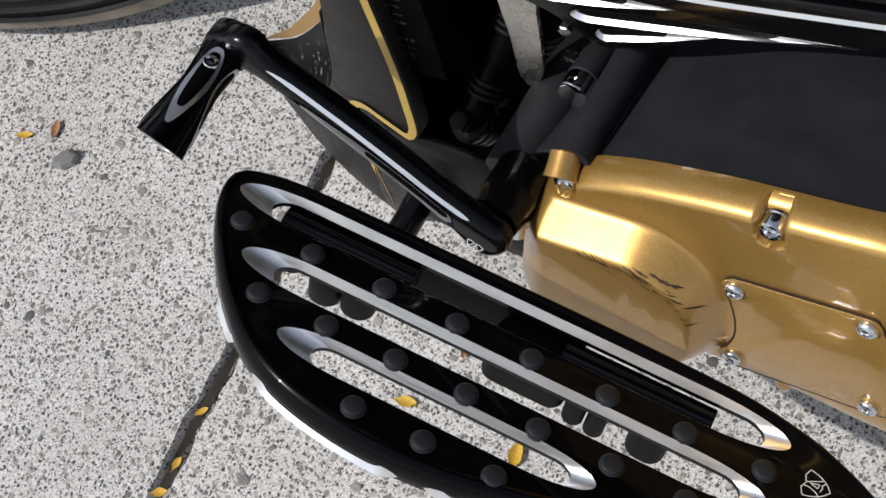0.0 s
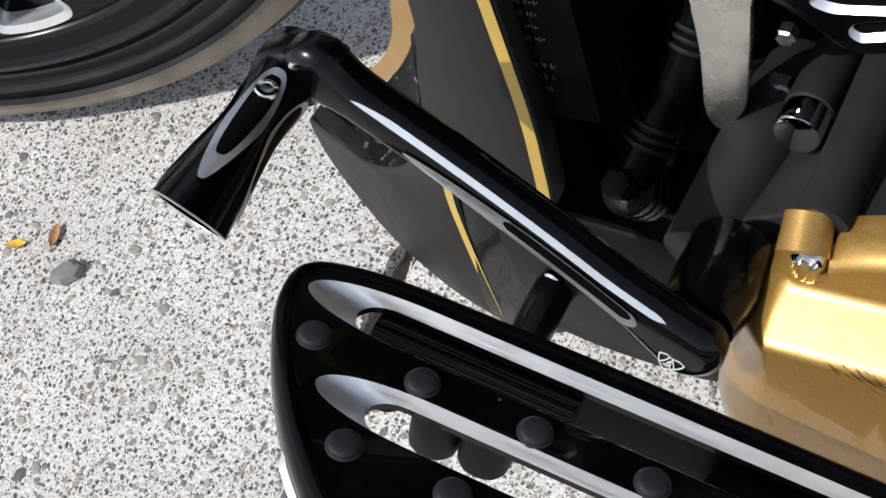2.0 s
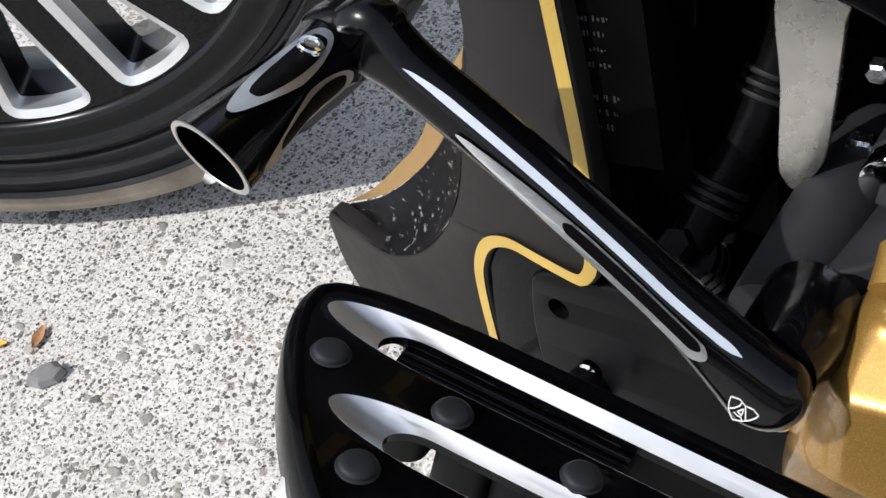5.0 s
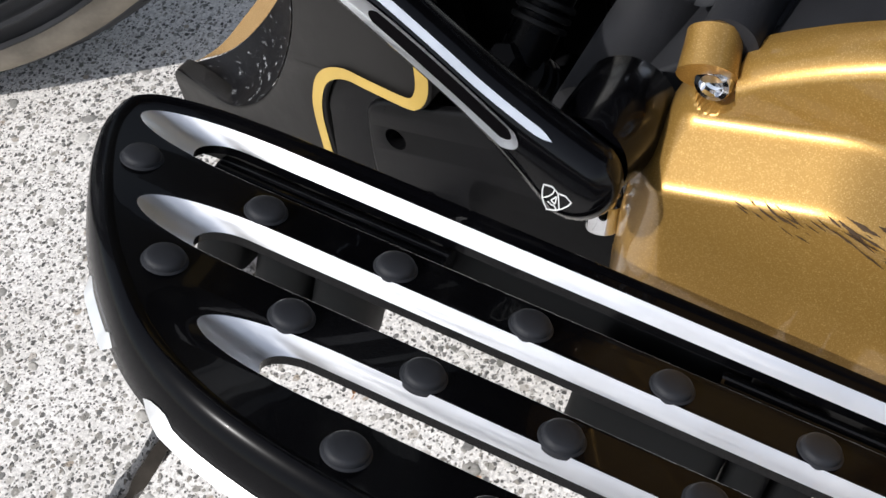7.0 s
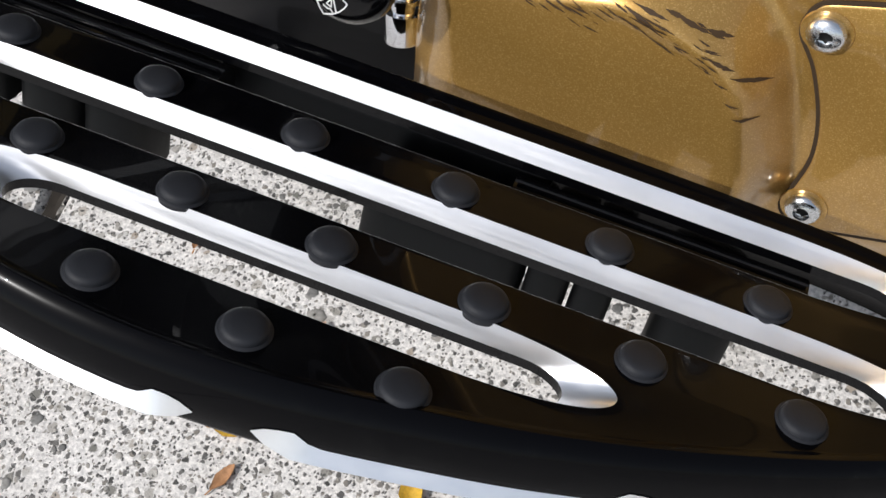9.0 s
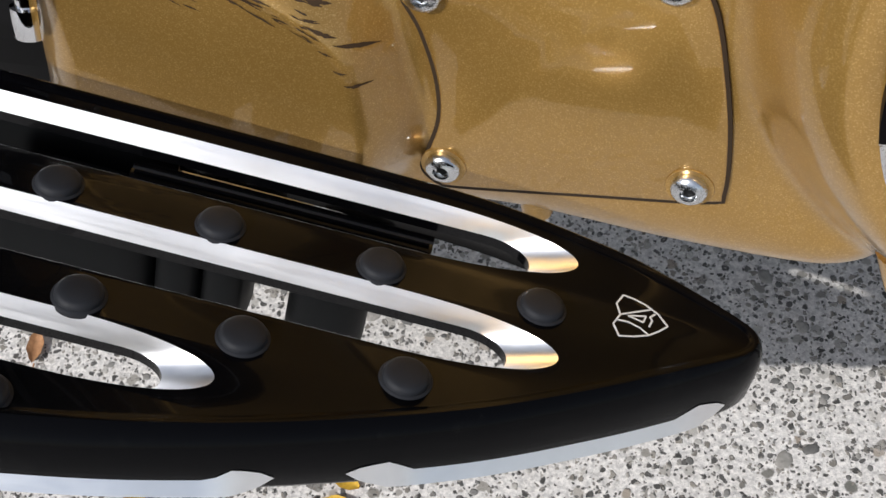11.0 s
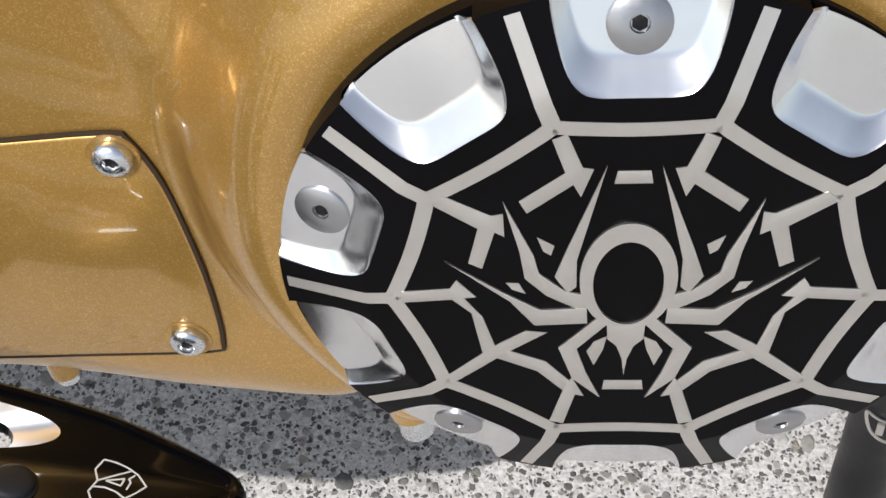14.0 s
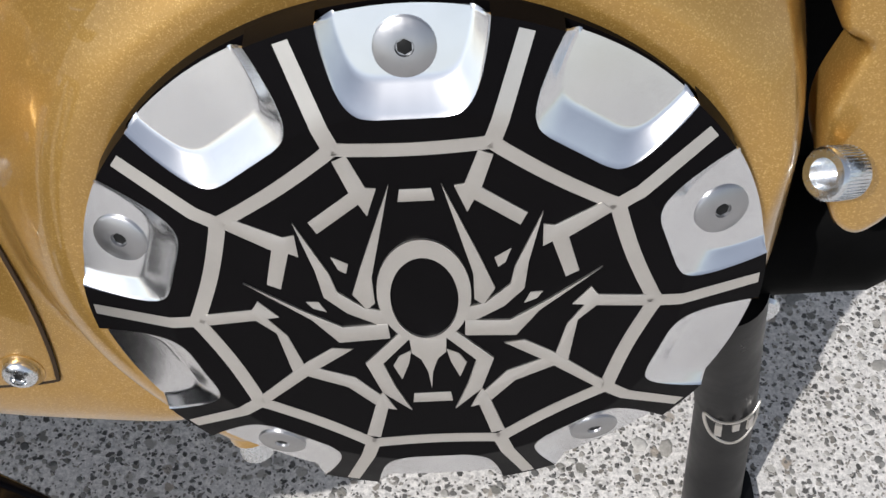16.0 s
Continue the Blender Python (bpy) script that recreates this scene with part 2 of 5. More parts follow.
def spline(points, n, closed=True):
    """A smooth curve through the points, n samples at even steps."""
    p = [np.array(q, float) for q in points]
    m, dense = len(p), []
    for k in range(m if closed else m - 1):
        a, b, c, d = (p[(k + o) % m] if closed else p[min(max(k + o, 0), m - 1)] for o in (-1, 0, 1, 2))
        for s in np.linspace(0, 1, 24, endpoint=False):
            dense.append(0.5 * (2 * b + (c - a) * s + (2 * a - 5 * b + 4 * c - d) * s ** 2 + (3 * b - a - 3 * c + d) * s ** 3))
    dense.append(p[0] if closed else p[-1])
    dense = np.array(dense)
    run = np.concatenate([[0], np.cumsum(np.linalg.norm(np.diff(dense, axis=0), axis=1))])
    at = np.linspace(0, run[-1], n, endpoint=not closed)
    return np.stack([np.interp(at, run, dense[:, k]) for k in range(dense.shape[1])], 1)


def inset(loop, d):
    """A closed plane loop moved inward by d."""
    loop = np.asarray(loop, float)
    area = 0.5 * np.sum(loop[:, 0] * np.roll(loop[:, 1], -1) - np.roll(loop[:, 0], -1) * loop[:, 1])
    t = np.roll(loop, -1, 0) - np.roll(loop, 1, 0)
    t /= np.linalg.norm(t, axis=1)[:, None] + 1e-12
    nrm = np.stack([-t[:, 1], t[:, 0]], 1) * (1 if area > 0 else -1)
    return loop + nrm * d


def fill(outer, holes, h):
    """A flat face at height h with holes."""
    rings = [[Vector((float(p[0]), float(p[1]), 0.0)) for p in loop] for loop in [outer] + list(holes)]
    verts = [(p.x, p.y, h) for ring in rings for p in ring]
    return verts, [tuple(f) for f in geometry.tessellate_polygon(rings)]


def slab(outline, h0, h1, edge=0.0005):
    """A plate with this outline from h0 up to h1, with softened edges."""
    loops = []
    for d, h in ((edge, h0), (0, h0 + edge * 0.8), (0, h1 - edge), (edge * 0.3, h1 - edge * 0.3), (edge, h1)):
        loops.append([(p[0], p[1], h) for p in inset(outline, d)])
    return bridge(loops, True, True, True)


def box(x0, x1, y0, y1, z0, z1, edge=0.001):
    return slab([(x0, y0), (x1, y0), (x1, y1), (x0, y1)], z0, z1, edge)


def rounded(x0, x1, y0, y1, r, n=6):
    out = []
    for cx, cy, a0 in ((x1 - r, y1 - r, 0), (x0 + r, y1 - r, 90), (x0 + r, y0 + r, 180), (x1 - r, y0 + r, 270)):
        for i in range(n):
            a = radians(a0 + 90 * i / (n - 1))
            out.append((cx + r * math.cos(a), cy + r * math.sin(a)))
    return out


def stroke(points, w, h0, h1):
    """A line of width w laid flat, from height h0 to h1."""
    p = np.array(points, float)
    t = np.gradient(p, axis=0)
    t /= np.linalg.norm(t, axis=1)[:, None] + 1e-12
    nn = np.stack([-t[:, 1], t[:, 0]], 1) * w / 2
    a, b = p + nn, p - nn
    loops = [[(*q, h0) for q in a], [(*q, h1) for q in a], [(*q, h1) for q in b], [(*q, h0) for q in b]]
    return bridge(loops, False)


def straight(points, n=8):
    """Points along a line of straight runs."""
    p = np.array(points, float)
    return [p[i] + (p[i + 1] - p[i]) * k / n for i in range(len(p) - 1) for k in range(n)] + [p[-1]]


FACE = Matrix(((1, 0, 0, 0), (0, 0, -1, 0), (0, 1, 0, 0), (0, 0, 0, 1)))  # plane (x, y) to (x, z), height to -y


def on_face(x, y, z):
    return Matrix.Translation((x, y, z)) @ FACE


# ---- ground ----
def ground():
    """One sheet of paving to the horizon, with a dummy joint running across it."""
    xs = [-60, -6, -1.6, -0.635, -0.6240, -0.6205, -0.6165, -0.612, -0.6075, -0.599, 0.6, 6, 60]
    dip = [0, 0, 0, 0, -0.0012, -0.011, -0.014, -0.011, -0.0010, 0, 0, 0, 0]
    ys = [-60, -6, -1] + [-0.4 + 0.012 * i for i in range(70)] + [1, 6, 60]
    rng = random.Random(4)
    verts, faces = [], []
    for y in ys:
        wob = (noise.noise((y * 9, 0, 0)) * 0.0035 + noise.noise((y * 55, 3, 0)) * 0.0022) if -0.5 < y < 0.5 else 0
        for x, d in zip(xs, dip):
            near = abs(x + 0.6155) < 0.016
            s = wob + (rng.uniform(-0.0013, 0.0013) if near else 0)
            verts.append((x + (s if near else 0), y, d * (1 + (rng.uniform(-0.3, 0.3) if near else 0))))
    n = len(xs)
    for j in range(len(ys) - 1):
        for i in range(n - 1):
            faces.append((j * n + i, j * n + i + 1, (j + 1) * n + i + 1, (j + 1) * n + i))
    return tagged(part("ground", (verts, faces), CONCRETE), "pale exposed-aggregate concrete paving with a dirty joint", "pavement", kind="structure")


def joint_soil():
    """Dark dirt lying in the joint."""
    rng = random.Random(5)
    rows = []
    for i in range(140):
        y = -0.42 + 0.0065 * i
        c = -0.6155 + noise.noise((y * 9, 0, 0)) * 0.0035
        w = 0.0038 + rng.uniform(-0.0015, 0.0015)
        rows.append([(c - w, y, -0.0042 + rng.uniform(-0.001, 0.001)), (c, y, -0.0052 + rng.uniform(-0.001, 0.001)), (c + w, y, -0.0042 + rng.uniform(-0.001, 0.001))])
    return tagged(part("joint_soil", bridge(rows, False), SOIL), "dark soil and grit in the paving joint", "soil", kind="structure")


SOIL = make_matte("dark_soil", (0.035, 0.030, 0.025), 0.95, 300.0, 0.8, 0.6, 0.1)
ground()
joint_soil()

# ---- the motorcycle ----
bike = new("motorcycle")
bike.empty_display_size = 0.1
bike.matrix_basis = BIKE
tagged(bike, "custom cruiser motorcycle in black and gold, parked on its side stand", "motorcycle")

# where the groups of parts sit in the motorcycle's axes
COVER = pose(0.0004, 0.0003, 0.0003, -1.19, 3.02, -1.73) @ Matrix.Scale(0.9790, 4)
LEVER = pose(-0.0056, 0.0299, 0.0054, -1.38, 2.45, 3.09) @ Matrix.Scale(0.9440, 4)
LINK = pose(-0.0116, 0.0472, -0.0432, 1.92, 10.44, 5.67) @ Matrix.Scale(0.9610, 4)
SHIFTER = pose(-0.0228, 0.0180, -0.0424, 6.74, 8.03, -0.67) @ Matrix.Scale(0.9277, 4)
FRONT = Matrix.Translation((0.0150, 0.0040, 0.0165))
TAIL = pose(-0.0002, -0.0001, -0.0016, 0, 5.46, 0)

# floorboard axes: u to the tail, v towards the bike, h up from the plugs' tops
U, V, N = Vector((0.91789, 0.04614, -0.39415)), Vector((-0.11789, 0.98008, -0.15980)), Vector((0.37893, 0.19314, 0.90505))
BOARD = Matrix((U, V, N)).transposed().to_4x4()
BOARD.translation = (-0.43493, -0.03073, 0.08338)
TOP = -0.0026

def smooth(a, b, x):
    t = np.clip((x - a) / (b - a), 0, 1)
    return t * t * (3 - 2 * t)


BOARD_EDGE = [(-0.0236, 0.0217), (-0.0197, 0.0066), (-0.0077, -0.0151), (0.0096, -0.0379), (0.0313, -0.0591), (0.0500, -0.0710), (0.0721, -0.0792), (0.1010, -0.0844),
              (0.1298, -0.0857), (0.1587, -0.0835), (0.1875, -0.0781), (0.2164, -0.0710), (0.2500, -0.0596), (0.2885, -0.0428), (0.3222, -0.0233), (0.3462, -0.0070),
              (0.3563, 0.0009), (0.3602, 0.0082), (0.3578, 0.0150), (0.3481, 0.0212), (0.3330, 0.0290), (0.3149, 0.0352), (0.2813, 0.0416), (0.2450, 0.0432), (0.2116, 0.0437),
              (0.1443, 0.0440), (0.0577, 0.0440), (0.0135, 0.0428), (-0.0115, 0.0380), (-0.0216, 0.0310)]


def slot_loops(u0, u1, v, top_w, hole_w, lead, taper, n=56):
    """The upper rim of a milled slot and its through hole: pointed ends, nearly straight flanks."""
    rim, hole = [], []
    for side in (1, -1):
        for i in range(n):
            s = 0.5 - 0.5 * math.cos(math.pi * i / n)
            s = s if side == 1 else 1 - s
            u = u0 + (u1 - u0) * s
            e = min(u - u0, u1 - u) / taper
            w = top_w * math.sqrt(1 - max(0, 1 - e) ** 2.3) if e < 1 else top_w
            rim.append((u, v + side * w))
            a, b = u0 + lead, u1 - lead * 0.62
            u = a + (b - a) * s
            e = min(u - a, b - u) / (hole_w * 1.6)
            w = hole_w * math.sqrt(max(0.0, 1 - max(0, 1 - e) ** 2)) if e < 1 else hole_w
            hole.append((u, v + side * w))
    return rim, hole


SLOTS = [slot_loops(-0.0131, 0.3072, 0.0218, 0.0110, 0.0084, 0.0200, 0.050),
         slot_loops(0.0098, 0.3048, -0.0152, 0.0104, 0.0079, 0.0196, 0.044),
         slot_loops(0.0505, 0.2265, -0.0492, 0.0096, 0.0072, 0.0196, 0.042)]


def board_inset(edge, d):
    """Inset that grows gentler towards the narrow tip."""
    full, k = inset(edge, d), np.clip((0.3602 - edge[:, 0]) / 0.030, 0.0, 1.0)[:, None]
    centre = np.array([0.3506, 0.0087])
    shrunk = edge + (centre - edge) * min(0.85, d / 0.0125)
    return full * smooth(0.35, 1.0, k) + shrunk * (1 - smooth(0.35, 1.0, k))


# lines of the small engraved shield, in millimetres on the board
BADGE = [[(320.2, 14.3), (318.5, 10.4), (319.7, 6.6), (318.0, 2.5), (319.7, -1.5), (323.4, -0.5), (327.5, 1.4), (330.2, 3.8), (332.5, 6.5), (329.9, 10.2), (326.6, 12.5), (323.3, 13.8), (320.2, 14.3)],
         [(319.7, 6.6), (323.1, 8.6), (327.7, 11.2)], [(318.7, 4.3), (321.9, 4.5), (325.1, 3.4), (327.4, 1.6)],
         [(321.8, 6.9), (325.9, 5.7), (326.6, 8.3), (321.8, 6.9)], [(329.1, 10.0), (327.7, 8.3), (328.3, 7.2), (327.5, 4.4)]]


def floorboard():
    edge = spline(BOARD_EDGE, 260)
    body = [fill(board_inset(edge, 0.0074), [rim for rim, _ in SLOTS], TOP)]
    shelf = [(0.0074, TOP), (0.0068, TOP + 0.0002), (0.0056, TOP + 0.0009), (0.0042, TOP + 0.0011), (0.0026, TOP + 0.0001), (0.0010, TOP - 0.0026), (0.0002, TOP - 0.0060), (0, TOP - 0.0100),
             (0, TOP - 0.0165), (0.0008, TOP - 0.0182), (0.0020, TOP - 0.0190), (0.0035, TOP - 0.0185), (0.0045, TOP - 0.0140), (0.0085, TOP - 0.0090)]
    body.append(bridge([[(*p, h) for p in board_inset(edge, d)] for d, h in shelf]))
    board = part("floorboard", joined(*body), ANODISED, bike, "gloss-black billet rider floorboard with three milled slots", BOARD, 40)
    for rim, hole in SLOTS:
        mid = [((a[0] * 0.45 + b[0] * 0.55), (a[1] * 0.45 + b[1] * 0.55)) for a, b in zip(rim, hole)]
        loops = [[(*p, TOP + 0.00005) for p in rim], [(*p, TOP - 0.0030) for p in mid], [(*p, TOP - 0.0052) for p in hole]]
        part("slot_bevel", bridge(loops), BEVEL, board, "bright machined aluminium slot bevel", sharp=35)
        part("slot_wall", bridge([[(*p, TOP - 0.0052) for p in hole], [(*p, TOP - 0.0082) for p in hole]]), GLOSS, board)
    plug = lathe([(0.0066, TOP - 0.001), (0.0066, TOP + 0.0002), (0.0062, TOP + 0.0005), (0.0059, TOP + 0.0006), (0.0058, TOP + 0.0012), (0.0055, TOP + 0.0019), (0.0047, TOP + 0.0024),
                  (0.0028, TOP + 0.0026), (0.0004, TOP + 0.00265)], 32)
    plug_mesh = mesh_of("rubber_plug", plug[0], plug[1], RUBBER, 50)
    spots = [(0.0427 * i, 0.0015) for i in range(8)] + [(0.0308 + 0.0397 * i, -0.0345) for i in range(7)] + [(0.1045 + 0.0382 * i, -0.0695) for i in range(3)]
    for u, v in spots:
        ob = new("rubber_plug", plug_mesh)
        ob.parent = board
        ob.matrix_basis = pose(u, v, 0.0)
    # milled crescents on the outer rim
    side = edge
    for u0, u1 in ((-0.0154, 0.0327), (0.0471, 0.1414), (0.150, 0.2462), (0.2577, 0.3549)):
        run = [k for k in range(len(side)) if u0 <= side[k][0] <= u1 and (side[k][1] < (side[k][0] - 0.3462) * 0.13 + 0.0076)]
        lo, hi = [], []
        outer, flare = inset(edge, -0.0003), inset(edge, -0.0024)
        m = len(run)
        for i, k in enumerate(run):
            s = i / (m - 1)
            e = min(s, 1 - s)
            up = 0.0034 * math.sqrt(min(1, e / 0.10)) if e < 0.10 else 0.0034 - 0.0036 * min(1, (e - 0.10) / 0.05)
            down = 0.0036 * math.sqrt(min(1, e / 0.10))
            q = outer[k] + (flare[k] - outer[k]) * min(1, e / 0.10)
            lo.append((*q, TOP - 0.0135 - down))
            hi.append((*outer[k], TOP - 0.0135 + up))
        part("edge_inlay", bridge([lo, hi], False), BEVEL, board, "bright milled crescent on the rim", sharp=60)
    # small shield badge
    for line in BADGE:
        curve = [(u / 1000, v / 1000) for u, v in line]
        part("badge_line", stroke(straight(curve), 0.0005, TOP + 0.00005, TOP + 0.00016), WHITE, board, "thin white line of a small engraved shield")
    # support under the slots
    for u0, u1, v0 in ((0.014, 0.094, 0.0252), (0.183, 0.268, 0.0235)):
        bar = part("support_tube", tube([(u0, v0, -0.0200), (u1, v0, -0.0200)], 0.0098, 32), GLOSS, board, "gloss-black ribbed tube under the board")
        for k in range(6):
            f = radians(96 + 15 * k)
            v, h = v0 + 0.0099 * math.cos(f), -0.0200 + 0.0099 * math.sin(f)
            part("tube_rib", tube([(u0 + 0.001, v, h), (u1 - 0.001, v, h)], 0.0007, 8), GLOSS, bar)
    part("support_plate", box(0.088, 0.192, 0.0385, 0.0430, -0.046, -0.014), SATIN, board, "satin-black bracket plate under the board")
    for u0, u1, h in ((0.0150, 0.0330, -0.040), (0.0360, 0.0560, -0.056), (0.0565, 0.0770, -0.054), (0.1440, 0.1935, -0.049), (0.1945, 0.2070, -0.054), (0.2080, 0.2195, -0.056), (0.2320, 0.2545, -0.056)):
        o = rounded(u0, u1, 0.0076, 0.0369, min((u1 - u0) * 0.45, 0.009))
        part("mount_block", slab(o, h, -0.0232, 0.002), DARK, board, "dull black rubber mounting block")
    return board


floorboard()

# ---- gold primary cover ----
PRIMARY = [(-0.3420, -0.020), (-0.3470, -0.045), (-0.3400, -0.076), (-0.315, -0.0890), (-0.25, -0.0905), (-0.195, -0.0935), (-0.145, -0.1040), (-0.108, -0.1090), (-0.082, -0.1040),
           (-0.050, -0.0800), (0.01, -0.0720), (0.058, -0.064), (0.082, -0.045), (0.0930, -0.015), (0.0950, 0.03), (0.090, 0.075), (0.070, 0.104), (0.032, 0.120),
           (-0.02, 0.116), (-0.065, 0.097), (-0.100, 0.082), (-0.137, 0.0752), (-0.18, 0.0720), (-0.210, 0.0700), (-0.245, 0.0655), (-0.270, 0.0605), (-0.294, 0.0525), (-0.312, 0.040), (-0.3279, 0.018), (-0.3365, -0.002)]
POCKETS = [(-0.2998, 0.0370, 0.0470), (-0.1840, 0.0480, 0.0598), (-0.0700, 0.0780, 0.0890)]  # x, lower end, bolt's height


def primary_depth(x, z):
    """How far back (y) the cover's skin lies at a place on its side, without its rolled rim."""
    r = np.hypot(x, z)
    dome = smooth(0.125, 0.088, r)
    qx, qz = np.abs(x + 0.2865) - 0.0735 + 0.050, np.abs(z + 0.0250) - 0.0600 + 0.050
    sdf = np.hypot(np.maximum(qx, 0), np.maximum(qz, 0)) + np.minimum(np.maximum(qx, qz), 0) - 0.050
    hump = np.clip(-sdf / (0.0145 - 0.0025 * smooth(-0.245, -0.220, x)), -0.4, 1.4)
    soft = 0.14
    hump = np.where(hump < soft, np.maximum(hump + soft, 0) ** 2 / (4 * soft), np.where(hump > 1 - soft, 1 - np.maximum(1 + soft - hump, 0) ** 2 / (4 * soft), hump))
    ridge = np.exp(-((x + 0.104 + 0.25 * z) / 0.008) ** 2) * smooth(-0.07, 0.0, z) * 0.0014
    return 0.0465 - 0.0325 * dome - 0.0205 * hump - ridge


def pocket_depth(x, z):
    """Bolt pockets let into the upper edge: straight sides, round lower end."""
    deep = np.zeros_like(z)
    for px, low, _ in POCKETS:
        d = 0.0074 - np.hypot(x - px, np.minimum(z - low - 0.0074, 0))
        deep = np.maximum(deep, np.clip(d / 0.0012, 0, 1))
    return deep * 0.0105


def edge_distance(x, z, loop):
    """Distance of the points (x, z) from a closed outline."""
    a, b = loop, np.roll(loop, -1, 0)
    d = b - a
    px, pz = x - a[None, :, 0], z[:, None] - a[None, :, 1]
    s = np.clip((px * d[:, 0] + pz * d[:, 1]) / (np.sum(d * d, 1) + 1e-15), 0, 1)
    return np.min(np.hypot(px - s * d[:, 0], pz - s * d[:, 1]), axis=1)


def primary_cover():
    edge = spline(PRIMARY, 240)
    x0, x1 = edge[:, 0].min(), edge[:, 0].max()
    left, right = int(np.argmin(edge[:, 0])), int(np.argmax(edge[:, 0]))
    ring = np.roll(edge, -left, 0)
    turn = (right - left) % len(edge)
    low, high = ring[:turn + 1], np.vstack([ring[turn:], ring[:1]])[::-1]
    nx, nz = 420, 260
    loops = []
    for i in range(nx + 1):
        x = x0 + (x1 - x0) * (0.5 - 0.5 * math.cos(math.pi * i / nx))
        za, zb = np.interp(x, low[:, 0], low[:, 1]), np.interp(x, high[:, 0], high[:, 1])
        z = za + (zb - za) * (0.5 - 0.5 * np.cos(np.pi * np.arange(nz + 1) / nz))
        dist = edge_distance(x, z, edge)
        rim = 0.0085 + 0.0095 * smooth(0.040, -0.010, z) + 0.0130 * smooth(-0.030, -0.085, z) * smooth(-0.085, -0.125, x) + 0.0120 * smooth(-0.290, -0.330, x) * smooth(0.035, 0.005, z)
        e = np.clip(1 - dist / rim, 0, 1)
        skin = primary_depth(np.full_like(z, x), z)
        y = np.minimum(skin + (0.0635 - skin) * (1 - np.sqrt(1 - e * e)) + pocket_depth(x, z), 0.0637)
        loops.append([(x, b, c) for b, c in zip(y, z)])
    skirt = bridge([[(p[0], 0.0635, p[1]) for p in edge], [(p[0], 0.0655, p[1]) for p in edge]])
    cover = part("primary_cover", joined(bridge(loops, False), skirt), GOLD, bike, "gold metallic painted primary chain cover with scuffs", COVER, 60)
    # inspection plate
    plate = [(-0.2105, 0.0118), (-0.2070, 0.0160), (-0.2010, 0.0172), (-0.166, 0.0187), (-0.1345, 0.0200), (-0.1295, 0.0168), (-0.1250, 0.0030), (-0.1230, -0.0160),
             (-0.1222, -0.0400), (-0.1240, -0.0640), (-0.1290, -0.0685), (-0.165, -0.0693), (-0.2080, -0.0697), (-0.2150, -0.0680), (-0.2185, -0.0620),
             (-0.2150, -0.0540), (-0.2090, -0.0400), (-0.2070, -0.0240), (-0.2085, -0.0060), (-0.2120, 0.0060)]
    o = spline([(x, z - 0.0035) for x, z in plate], 160)
    pl = part("inspection_plate", slab(o, 0.0, 0.0022, 0.0011), GOLD, cover, "gold inspection plate with four torx screws", on_face(0, 0.0472, 0), 60)
    part("plate_joint", slab(inset(o, -0.0009), 0.0, 0.0010, 0.0002), GAP, cover, "dark joint line round the plate", on_face(0, 0.0463, 0))
    for x, z in ((-0.2050, 0.0043), (-0.1350, 0.0090), (-0.2110, -0.0635), (-0.1340, -0.0655)):
        part("screw_recess", lathe([(0.0076, 0.0), (0.0073, 0.0006), (0.0063, 0.0004)], 28), GOLD, cover, "", on_face(x, 0.0452, z))
        screw(cover, x, 0.0447, z)
    # cover bolts in their pockets along the upper edge
    for x, low, z in POCKETS:
        bolt = part("cover_bolt", lathe([(0.0062, 0.0), (0.0062, 0.0085), (0.0055, 0.0096), (0.0040, 0.0098), (0.0036, 0.0066), (0.0006, 0.0062)], 28), CHROME, cover, "chrome socket-head bolt in its pocket", on_face(x, 0.0565, z), 40)
        part("bolt_washer", lathe([(0.0070, 0.0), (0.0070, 0.0012), (0.0060, 0.0014)], 28), STEEL, cover, "", on_face(x, 0.0565, z))
    part("bolt_tower", tube([(-0.3015, 0.048, 0.0490), (-0.3022, 0.055, 0.0535), (-0.3027, 0.0600, 0.0568), (-0.3028, 0.0605, 0.0571)], [0.0096, 0.0090, 0.0088, 0.0077], 28), GOLD, cover, "gold tubular bolt tower", sharp=40)
    # lower lugs and drain
    part("lower_lug", tube([(-0.187, 0.057, -0.082), (-0.187, 0.057, -0.0945)], 0.0052, 20), GOLD, cover)
    part("lug_bolt", lathe([(0.0042, 0), (0.0042, 0.004), (0.003, 0.005)], 16), STEEL, cover, "", pose(-0.187, 0.057, -0.0940, 180, 0, 0))
    part("drain_lug", tube([(-0.070, 0.046, -0.086), (-0.069, 0.044, -0.101)], [0.010, 0.0072], 20), GOLD, cover)
    part("drain_bolt", lathe([(0.0058, 0), (0.0058, 0.0085), (0.0052, 0.0096), (0.001, 0.0100)], 24), STEEL, cover, "bright drain bolt", along((-0.069, 0.044, -0.100), (-0.0675, 0.041, -0.115)))
    return cover


def screw(parent, x, y, z, r=0.0057):
    """A round-headed torx screw facing the viewer."""
    m = on_face(x, y, z)
    head = part("screw", lathe([(r, 0.0), (r, 0.0012), (r * 0.93, 0.0022), (r * 0.72, 0.0031), (r * 0.46, 0.0035), (r * 0.44, 0.0020), (r * 0.40, 0.0018)], 28), STEEL, parent, "zinc torx screw", m, 45)
    star = []
    for i in range(12):
        rr = r * (0.40 if i % 2 else 0.26)
        star.append((rr * math.cos(math.pi * i / 6), rr * math.sin(math.pi * i / 6)))
    part("torx_socket", slab(star, 0.0019, 0.0021, 0.00005), DARK, parent, "", m)


primary = primary_cover()


